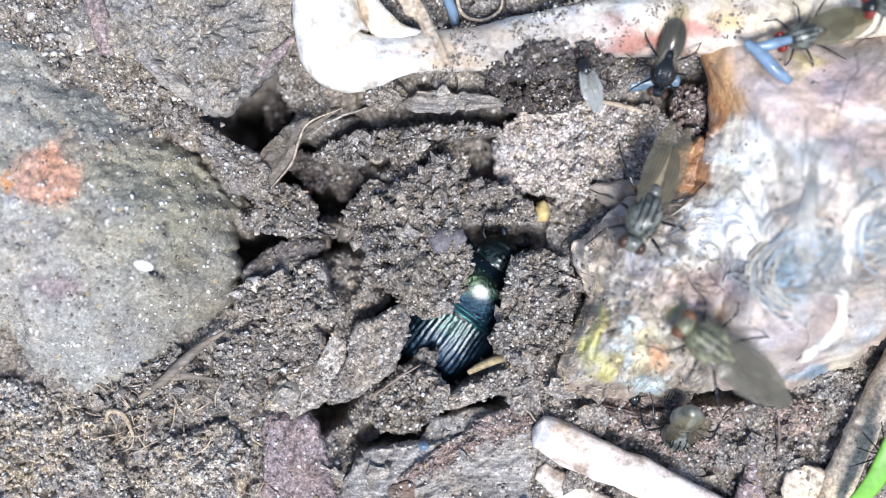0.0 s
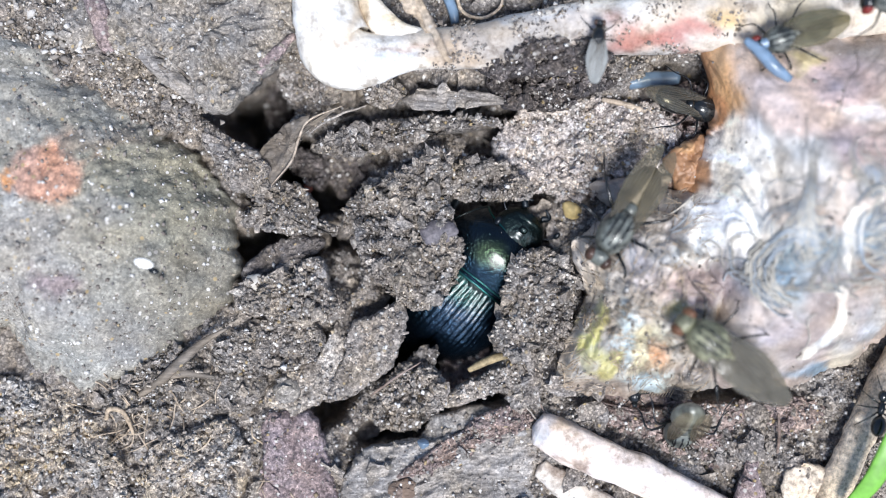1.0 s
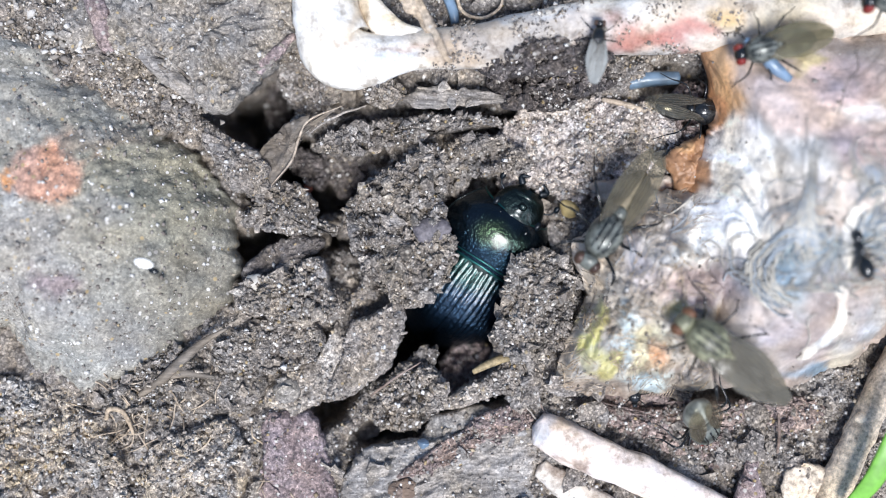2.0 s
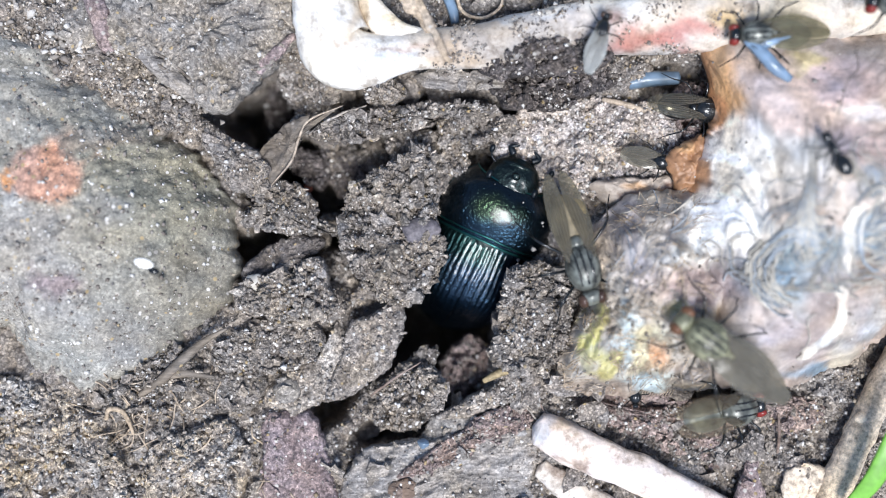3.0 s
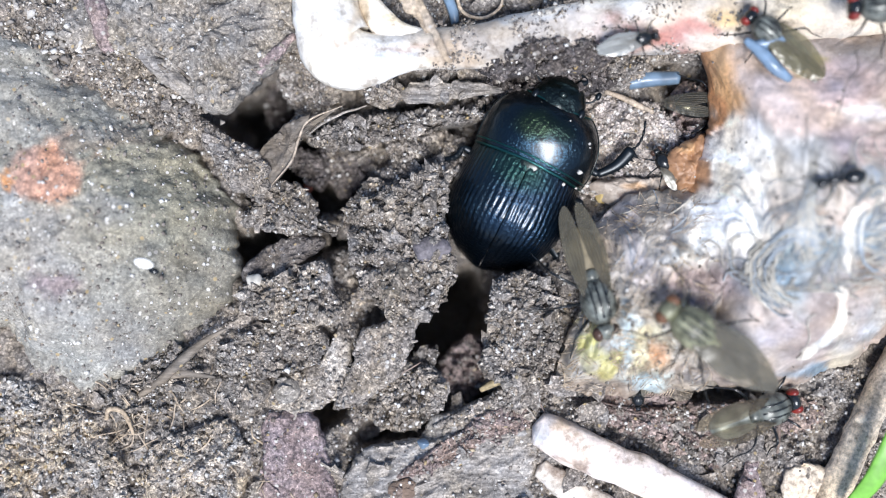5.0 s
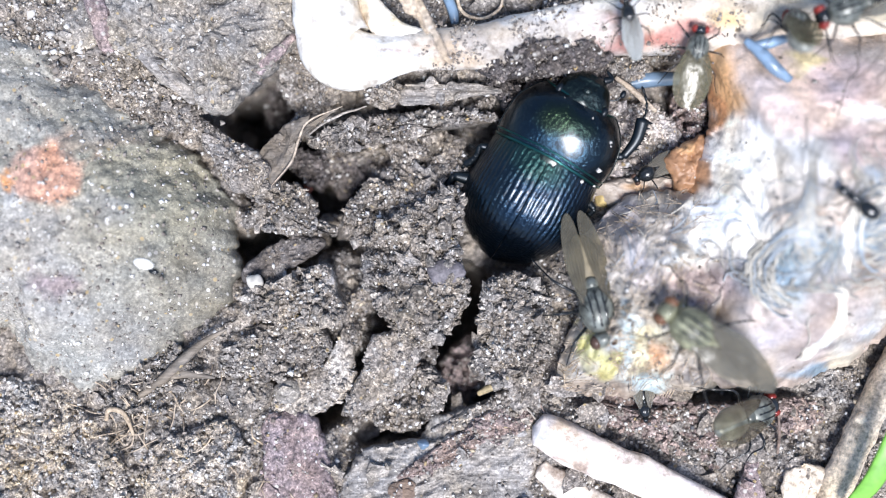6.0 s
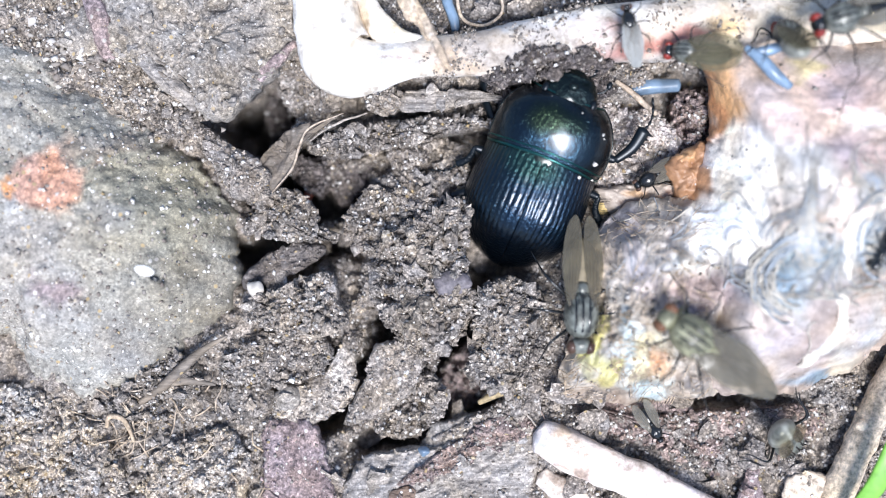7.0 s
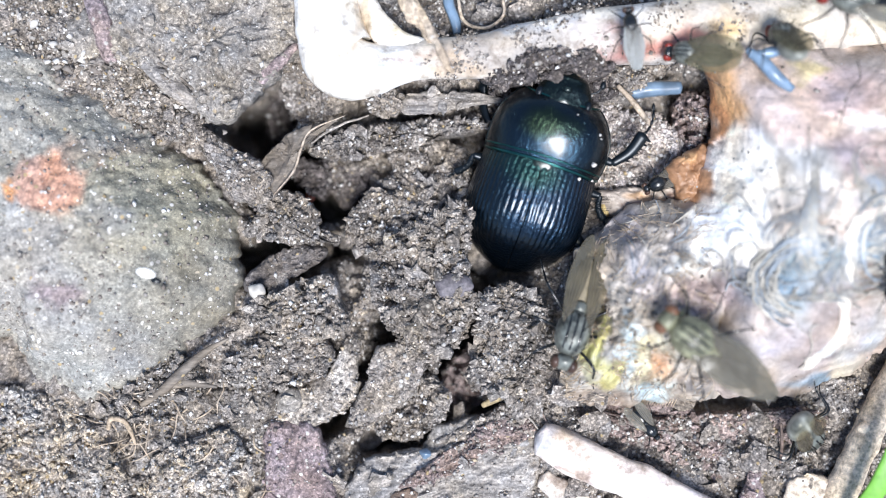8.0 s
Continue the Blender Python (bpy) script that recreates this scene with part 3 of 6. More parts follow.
def build_soil_pieces():
    g = "broken soil clods"
    CLODS["middle"] = clod("soil_clod", [(-7.7, 3.0), (-6.1, 5.5), (-4.0, 6.4), (-1.9, 7.8), (-0.7, 7.0), (-1.0, 4.2), (-0.3, 0.9), (-0.2, -1.0), (-1.6, -3.3), (-4.0, -4.4), (-6.1, -2.7), (-7.5, -0.4)], 1.6, 3.2, SOIL, "crumbly grey-brown clod pushed aside at the burrow", seed=11, dome=0.7, rough=0.5, crumb=0.25, crumbs=150, group=g)
    CLODS["bank"] = clod("soil_clod", [(5.1, -0.5), (7.0, 0.0), (8.9, -0.8), (10.0, -2.5), (9.3, -6.3), (7.6, -8.4), (4.9, -8.1), (3.5, -6.9), (4.2, -5.0), (4.5, -2.5)], 1.3, 3.4, SOIL, "crumbly clod standing at the burrow's edge", seed=12, dome=0.6, rough=0.45, crumb=0.25, crumbs=150, group=g)
    CLODS["left"] = clod("soil_clod", [(-15.0, -2.5), (-13.3, -2.0), (-9.5, -0.6), (-8.5, -2.1), (-8.1, -4.4), (-10.1, -5.1), (-13.3, -5.0), (-15.4, -4.4)], 1.3, 2.6, SOIL, "crumbly grey clod with sand grains beside the stone", seed=13, dome=0.35, lean=(0.03, -0.05), rough=0.5, crumb=0.2, crumbs=130, group=g)
    CLODS["left_low"] = clod("soil_clod", [(-16.4, -5.6), (-13.4, -5.3), (-10.0, -5.3), (-8.8, -6.8), (-9.5, -8.5), (-12.1, -9.0), (-15.1, -9.5), (-17.7, -8.6)], 0.8, 2.4, SOIL, "stepped grey clod below another", seed=56, dome=0.3, lean=(0.04, -0.06), rough=0.4, crumb=0.14, crumbs=110, group=g)
    CLODS["left_foot"] = clod("soil_plate", [(-18.5, -9.7), (-16.4, -9.4), (-13.8, -9.7), (-13.4, -11.1), (-15.3, -12.9), (-17.6, -12.2)], 0.5, 1.6, SOIL, "thin soil plate below the clods", seed=39, dome=0.15, lean=(0.05, 0.06), rough=0.25, crumbs=60, group=g)
    CLODS["low"] = clod("soil_clod", [(-8.2, -5.3), (-7.1, -7.2), (-7.8, -10.6), (-9.8, -12.0), (-12.1, -13.4), (-13.6, -11.3), (-12.3, -9.5), (-9.5, -8.3)], 0.5, 2.4, SOIL, "flat flaking soil plate", seed=14, dome=0.25, lean=(0.02, 0.06), rough=0.25, crumbs=28, group=g)
    CLODS["lip"] = clod("soil_plate", [(-7.4, -6.3), (-5.7, -5.0), (-3.3, -3.8), (-2.8, -5.0), (-3.6, -8.4), (-6.1, -10.5), (-9.0, -11.5), (-7.8, -8.4)], 1.3, 1.2, SOIL, "smooth thin soil plate overhanging the burrow", seed=15, dome=0.2, lean=(0.1, 0.05), rough=0.22, crumbs=30, group=g)
    CLODS["strip"] = clod("soil_clod", [(-10.2, 8.8), (-7.9, 10.1), (-4.4, 10.9), (-0.2, 11.3), (3.5, 11.2), (4.6, 10.5), (0.7, 10.1), (-3.6, 9.1), (-7.4, 8.3)], 0.0, 2.2, SOIL, "long crumbly ridge of soil under the bone", seed=16, dome=0.4, rough=0.5, crumb=0.3, crumbs=150, group=g)
    clod("soil_clod", [(-10.9, 6.9), (-7.6, 8.1), (-4.1, 8.3), (-1.0, 7.8), (-3.7, 6.9), (-7.2, 6.5), (-9.8, 6.2)], -4.2, 1.6, SOIL, "lower crumbly ridge of soil", seed=49, dome=0.3, rough=0.5, crumb=0.3, crumbs=140, group=g)
    clod("soil_clod", [(-6.1, 12.4), (-4.0, 12.8), (-2.7, 12.0), (-4.0, 10.9), (-5.7, 11.0)], 0.6, 1.6, SOIL, "small crumbly clod below the knuckle", seed=50, dome=0.4, rough=0.5, crumb=0.3, crumbs=140, group=g)
    CLODS["flake"] = clod("bark_flake", [(-3.9, 11.6), (-2.3, 12.4), (0.3, 12.6), (4.0, 12.2), (5.1, 11.8), (2.8, 11.6), (-1.0, 11.0), (-2.9, 10.9)], 1.2, 0.5, BARK, "grey fibrous bark flake lying under the bone", "bark flake", seed=17, dome=0.15, rough=0.15, crumbs=12, ridge=(5, 0.3, 0.15))
    clod("soil_clod", [(-4.5, 8.9), (-1.7, 9.3), (1.3, 8.4), (2.2, 6.1), (1.3, 4.1), (-0.6, 4.8), (-3.6, 6.1)], -1.6, 2.0, SOIL, "sunken crumbly clod of grey soil", seed=18, dome=0.5, rough=0.5, crumb=0.3, crumbs=150, group=g)
    clod("soil_clod", [(-7.4, 3.0), (-5.8, 4.9), (-3.4, 5.6), (-0.8, 5.2), (-0.4, 2.5), (-2.4, 0.4), (-5.4, 0.0), (-7.2, 1.2)], -0.3, 2.6, SOIL, "crumbly soil laid bare where a clod slid off", seed=88, dome=0.5, rough=0.5, crumb=0.3, crumbs=150, group=g)
    CLODS["crest"] = clod("soil_clod", [(0.8, 6.9), (2.5, 7.5), (4.7, 6.9), (6.4, 5.6), (6.9, 4.4), (5.0, 4.1), (2.8, 4.3), (1.0, 4.6)], 0.2, 2.6, SOIL, "crumbly soil crest pushed up by the beetle", seed=86, dome=0.5, rough=0.5, crumb=0.3, crumbs=150, group=g)
    clod("soil_clod", [(-16.5, 8.6), (-14.6, 7.6), (-13.1, 6.4), (-13.3, 4.7), (-14.6, 4.1), (-16.1, 4.7), (-17.4, 6.8), (-19.3, 9.2), (-18.5, 10.0)], 1.2, 3.0, SOIL, "soil bridge between stone and burrow", seed=19, dome=0.4, rough=0.4, crumbs=70, group=g)
    clod("soil_clod", [(-15.0, 4.5), (-14.2, 4.7), (-14.0, 2.9), (-11.2, 2.4), (-9.5, 2.2), (-7.6, 1.7), (-7.9, 1.1), (-11.2, 1.1), (-14.2, 1.5), (-15.3, 3.0)], 0.6, 1.4, SOIL, "thin crumbly soil crust", seed=20, dome=0.2, rough=0.35, crumb=0.2, crumbs=160, group=g)
    clod("bark_flake", [(-15.1, -1.5), (-13.0, 0.5), (-11.3, 0.9), (-9.3, 0.7), (-9.6, -0.2), (-12.1, -1.7), (-14.7, -2.5)], 0.0, 0.9, BARK_DARK, "dark grey-brown bark flake in the soil", "bark flake", seed=21, dome=0.35, rough=0.3, crumb=0.05, crumbs=60, ridge=(20, 0.4, 0.12))
    clod("stone_slab", [(-26.0, 21.1), (-20.4, 21.5), (-10.3, 21.1), (-11.0, 18.1), (-11.1, 15.6), (-13.2, 13.3), (-16.5, 10.3), (-18.5, 10.9), (-22.3, 13.8), (-24.4, 14.9), (-25.5, 16.4)], 2.0, 3.0, SLATE, "weathered grey stone slab dusted with soil", "stone", seed=22, dome=0.5, rough=0.5, crumbs=45)
    clod("stone_flake", [(-28.8, 17.8), (-26.8, 18.9), (-25.2, 17.4), (-24.9, 15.3), (-26.8, 14.4), (-28.5, 14.9)], 1.2, 1.6, SLATE, "small grey stone flake", "stone flake", seed=23, dome=0.3, rough=0.25, crumbs=20)
    clod("soil_clod", [(-25.1, 15.1), (-22.2, 14.0), (-18.6, 10.8), (-19.2, 9.6), (-21.7, 8.5), (-24.1, 10.6), (-26.4, 13.2), (-28.5, 14.4)], 1.0, 2.2, SOIL, "gritty soil wedge beside the stone", seed=24, dome=0.4, rough=0.4, crumb=0.2, crumbs=180, group=g)
    clod("bark_plate", [(-13.4, -12.8), (-10.2, -12.3), (-9.1, -13.9), (-8.5, -16.1), (-7.8, -18.7), (-7.4, -22.1), (-12.9, -22.1), (-13.7, -15.3)], 0.9, 1.4, BARK_PURPLE, "flat purplish bark plate set in the soil", "bark plate", seed=25, dome=0.15, rough=0.2, crumbs=25)
    clod("wood_piece", [(-7.8, -22.1), (-7.6, -17.9), (-6.1, -15.3), (-3.6, -14.7), (0.7, -14.2), (6.9, -13.0), (7.2, -15.3), (6.9, -18.7), (6.7, -23.0)], 0.7, 1.6, BARK, "grey weathered wood piece with fine grain", "wood piece", seed=26, dome=0.3, rough=0.25, crumbs=20, ridge=(28, 0.5, 0.22))
    clod("bark_strip", [(-3.6, -17.2), (-1.0, -15.2), (2.8, -12.7), (5.5, -11.7), (7.0, -12.6), (6.0, -13.6), (2.8, -15.2), (-0.6, -16.8)], 1.2, 0.8, SOIL_WARM, "brown bark strip crusted with soil", "bark strip", seed=27, dome=0.15, rough=0.3, crumbs=70, ridge=(32, 0.3, 0.2))
    clod("soil_clod", [(-6.2, -11.1), (-4.0, -9.6), (-0.5, -7.4), (-0.7, -9.0), (0.3, -10.7), (-0.6, -12.9), (-3.6, -14.1), (-5.5, -13.1)], -0.6, 2.2, SOIL, "crumbly clod under the burrow", seed=28, dome=0.4, rough=0.5, crumb=0.3, crumbs=140, group=g)
    CLODS["sill"] = clod("soil_plate", [(-1.7, -12.1), (0.7, -10.6), (4.1, -9.0), (7.5, -7.3), (8.8, -7.9), (8.6, -10.2), (5.8, -11.3), (4.1, -10.9), (0.7, -12.0)], 0.4, 1.0, SOIL, "flat soil plate with a bare edge", seed=29, dome=0.2, rough=0.25, crumbs=60, group=g)
    clod("soil_clod", [(8.5, -10.6), (9.6, -8.5), (12.8, -9.3), (17.3, -10.6), (19.0, -11.9), (15.6, -12.5), (11.7, -12.9), (9.2, -12.3)], -0.9, 2.0, SOIL_WARM, "damp soil clod under the carcass", seed=30, dome=0.4, rough=0.4, crumbs=50, group=g)
    clod("dark_crust", [(3.4, 12.9), (4.6, 14.0), (7.3, 15.8), (9.8, 15.2), (11.9, 14.4), (13.1, 12.5), (10.7, 11.5), (9.0, 10.4), (6.1, 10.4), (4.4, 11.1)], 1.0, 1.6, SOIL_DARK_AND_SHADE, "dark crumbly crust stuck against the bone", "soil crust", seed=31, dome=0.5, rough=0.4, crumb=0.3, crumbs=70)
    clod("soil_clod", [(18.0, 12.7), (20.4, 12.3), (20.9, 9.1), (18.8, 8.3), (17.7, 10.1)], -0.7, 2.2, SOIL_WARM, "crumbly debris in the gap beside the skin", seed=57, dome=0.3, rough=0.6, crumb=0.3, crumbs=120, group=g)
    clod("dark_crust", [(2.6, 13.3), (4.3, 14.4), (6.4, 15.2), (9.0, 15.4), (11.0, 14.9), (12.4, 14.0), (11.0, 13.2), (8.6, 12.9), (6.0, 12.8), (4.0, 12.8)], 3.9, 1.6, SOIL_DARK_AND_SHADE, "dark gritty crust over the bone's lower side", "soil crust", seed=55, dome=0.2, lean=(0, 0.62), rough=0.4, crumb=0.2, crumbs=110)
    clod("soil_plate", [(4.2, 8.6), (6.4, 10.8), (12.1, 11.6), (16.5, 10.9), (18.3, 8.8), (17.8, 5.4), (13.9, 4.1), (9.5, 3.9), (5.3, 4.7)], -0.5, 2.0, SOIL_PALE, "pale pinkish soil floor plate", seed=32, dome=0.1, rough=0.45, wob=0.7, crumbs=130, crumb=0.05, group=g)
    clod("soil_clod", [(-12.9, 13.7), (-11.2, 14.7), (-9.5, 12.4), (-8.7, 10.9), (-10.2, 10.0), (-12.1, 11.1)], -1.6, 2.5, SOIL, "soil crumb under the bone's end", seed=33, dome=0.3, rough=0.4, crumbs=60, group=g)
    clod("soil_clod", [(-19.0, -13.6), (-16.4, -12.8), (-14.7, -15.4), (-15.4, -18.8), (-20.7, -19.6), (-23.3, -17.5), (-22.0, -14.9)], 0.4, 2.0, SOIL_SANDY, "sandy clod among the roots", seed=34, dome=0.5, rough=0.5, crumb=0.14, crumbs=80, group=g)
    clod("soil_clod", [(-36.1, -10.2), (-30.1, -10.6), (-25.8, -13.6), (-24.1, -16.6), (-25.4, -22.2), (-37.0, -22.2)], 0.5, 2.0, SOIL_SANDY, "sandy soil clod below the stone", seed=35, dome=0.6, rough=0.6, crumb=0.14, crumbs=80, group=g)
    oval = part("embedded_chip", *slab([(-3.8, 1.8), (-2.9, 2.4), (-1.5, 2.2), (-1.0, 1.5), (-1.8, 0.7), (-3.3, 0.5)], 0, 0.5, 0.25, (0, 0), 0.06, 0.06, 37)[:2], CHIP, CLODS["middle"], "smooth oval purplish grey stone chip")
    oval.location = Vector((1.6, -0.6, 1.15)) * MM
    clod("pebble", [(-12.9, -10.6), (-12.1, -9.7), (-10.9, -10.0), (-10.8, -11.2), (-11.9, -11.8), (-12.7, -11.5)], 0.9, 1.0, SLATE, "smooth dark grey pebble between soil plates", "pebble", seed=40, dome=0.3, rough=0.08, wob=0.06, crumbs=6)
    clod("soil_clod", [(-22.8, -8.5), (-20.6, -7.2), (-18.4, -8.5), (-18.7, -10.6), (-21.5, -12.3), (-24.3, -12.5), (-25.3, -11.0)], 0.6, 1.6, SOIL, "crumbly soil wedge against the stone", seed=42, dome=0.3, rough=0.4, crumb=0.2, crumbs=140, group=g)
    seed_bit = part("seed", *ball((0, 0, 0), (0.14, 0.3, 0.12), 10, 12), CRUMB_YELLOW, CLODS["left"], "tiny yellow seed on the clod")
    seed_bit.location = Vector((0.35, -1.4, 0.75)) * MM
    seed_bit.rotation_euler = (0, 0, 0.4)
    clod("soil_plate", [(-0.8, -12.9), (2.8, -11.9), (3.7, -12.6), (0.7, -14.3), (-1.5, -15.4), (-2.1, -14.7)], 0.2, 0.7, SLATE, "slim grey plate beside the bark strip", seed=43, dome=0.1, lean=(0.05, -0.1), rough=0.12, crumbs=20, group=g)
    # the hollow's shade is put into this clod's dark colour
    clod("soil_clod", [(-9.7, 8.3), (-8.0, 7.6), (-5.8, 7.8), (-4.5, 6.6), (-6.3, 4.8), (-8.0, 4.0), (-9.1, 5.3)], -3.8, 2.0, SOIL_DARK_AND_SHADE, "sunken clod in the hollow, its shade painted as dark soil", seed=44, dome=0.5, rough=0.5, crumbs=60, group=g)
    clod("soil_plate", [(7.6, -10.7), (9.7, -12.6), (13.2, -13.7), (17.9, -15.4), (21.8, -16.7), (27.3, -14.6), (29.9, -11.1), (26.5, -11.4), (20.0, -11.8), (13.6, -12.2)], -0.3, 1.2, SOIL_WARM, "damp reddish soil beside the carcass", seed=45, dome=0.2, rough=0.35, crumbs=90, group=g)
    # two deep clods, coloured dark to paint the hollow's shade
    clod("soil_clod", [(-14.8, 13.1), (-12.7, 14.0), (-11.4, 11.7), (-11.8, 9.2), (-13.6, 8.6), (-14.4, 10.4)], -8.5, 3.0, SOIL_DARK_AND_SHADE, "clod down in the hollow, darkened in colour for shade", seed=46, dome=0.8, rough=0.8, crumb=0.3, crumbs=60, group=g)
    clod("soil_clod", [(-12.7, 7.7), (-10.0, 7.9), (-8.7, 6.3), (-9.6, 4.5), (-11.4, 5.4)], -3.6, 3.0, SOIL_DARK_AND_SHADE, "bluish clod down in the hollow, darkened in colour for shade", seed=47, dome=0.8, rough=0.7, crumb=0.2, crumbs=30, group=g)
    clod("soil_clod", [(-0.2, -8.9), (2.1, -6.7), (3.9, -8.9), (3.4, -11.2), (0.7, -11.6)], -4.5, 4.0, SOIL_WARM, "clod at the burrow's mouth", seed=48, dome=0.6, rough=0.6, crumb=0.2, crumbs=80, group=g)
    clod("pebble", [(-17.6, -14.5), (-16.9, -13.9), (-16.2, -14.4), (-16.3, -15.2), (-17.1, -15.5)], 0.8, 0.8, SLATE, "small smooth grey pebble", "pebble", seed=36, dome=0.4, rough=0.05, wob=0.05, crumbs=0)


def build_stone():
    pts = [(-51.2, 8.1), (-46.1, 21.3), (-35.9, 17.9), (-31.2, 16.2), (-28.7, 14.1), (-24.8, 11.5), (-21.0, 8.5), (-17.6, 6.0), (-16.0, 2.6), (-15.8, -1.2), (-16.3, -4.2), (-19.3, -6.8), (-21.4, -8.9), (-26.3, -11.0), (-30.8, -9.3), (-33.3, -6.3), (-41.9, -8.5), (-49.5, -3.4)]
    V, F, c, top = slab(pts, 0.2, 4.5, 5.6, (0, 0), 0.6, 0.4, 41, step=0.2, edge=1.6, ridge=(-62, 1.3, 0.2), lump=0.28)
    W = V + [c[0], c[1], 0]
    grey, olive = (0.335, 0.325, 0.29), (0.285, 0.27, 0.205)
    # some of the spots darken the right and lower side
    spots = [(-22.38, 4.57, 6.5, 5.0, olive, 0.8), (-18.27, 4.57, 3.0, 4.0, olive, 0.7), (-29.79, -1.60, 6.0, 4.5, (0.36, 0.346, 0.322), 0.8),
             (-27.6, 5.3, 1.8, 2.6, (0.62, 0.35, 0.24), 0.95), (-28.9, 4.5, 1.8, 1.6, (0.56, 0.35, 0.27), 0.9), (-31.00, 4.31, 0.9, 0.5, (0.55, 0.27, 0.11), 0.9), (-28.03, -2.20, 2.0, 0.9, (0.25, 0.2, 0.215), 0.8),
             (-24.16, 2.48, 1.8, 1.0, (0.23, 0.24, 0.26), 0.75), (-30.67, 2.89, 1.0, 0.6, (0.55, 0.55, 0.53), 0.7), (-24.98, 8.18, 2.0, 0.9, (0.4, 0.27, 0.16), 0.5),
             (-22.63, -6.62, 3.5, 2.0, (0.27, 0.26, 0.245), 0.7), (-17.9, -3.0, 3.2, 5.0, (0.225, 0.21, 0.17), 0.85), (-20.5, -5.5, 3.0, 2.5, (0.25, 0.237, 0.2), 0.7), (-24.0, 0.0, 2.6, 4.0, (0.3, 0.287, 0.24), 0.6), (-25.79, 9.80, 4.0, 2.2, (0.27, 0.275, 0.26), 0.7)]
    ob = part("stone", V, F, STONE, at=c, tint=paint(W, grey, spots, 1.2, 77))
    tagged(ob, "large rounded grey stone with orange and olive stains, darker towards its lower right", "stone")
    rng = np.random.default_rng(9)
    w = np.hypot(top[:, 0], top[:, 1])
    pick = rng.choice(len(top), 3200, p=w / w.sum())
    gv, gf = grains(top[pick] + rng.normal(0, 0.05, (3200, 3)) * [1, 1, 0.2], 0.068, rng, 0.6, 0.45)
    tagged(part("sand_dusting", gv, gf, GRAINS, ob, "pale sand grains dusted over the stone"), kind="stuff")


build_stone()
build_soil_pieces()


# ---- bones ----
def bone(name, P, R, label, seed, spots, ground=(0.86, 0.83, 0.76), n=70, sides=28, squash=0.85, dirt=None, square=1.0):
    V, F = tube(P, R, n, sides, squash, square=square)
    V = jitter(V, 0.17, 2.2, 5, seed)
    ob = part(name, V, F, BONE, tint=paint(V, ground, spots, 0.9, seed))
    rng = np.random.default_rng(seed)
    if dirt:
        x0, x1, count = dirt
        ok = V[(V[:, 0] > x0) & (V[:, 0] < x1) & (V[:, 2] > 2.4)]
        P = ok[rng.integers(0, len(ok), count)] + rng.normal(0, 0.25, (count, 3)) * [1, 1, 0.1]
        patch = fbm(P, 1.8, 3, seed) > 0.12
        tagged(part("dirt", *lumps(P[patch], 0.06, rng, 0.5, 0.6), SOIL, ob, "dark soil crusted on the bone", smooth=False), kind="stuff")
        tagged(part("sand", *grains(P[patch][::3], 0.06, rng, 0.5, 0.5), GRAINS, ob, "sand grains stuck to the bone", smooth=False), kind="stuff")
    return tagged(ob, label, "bone")


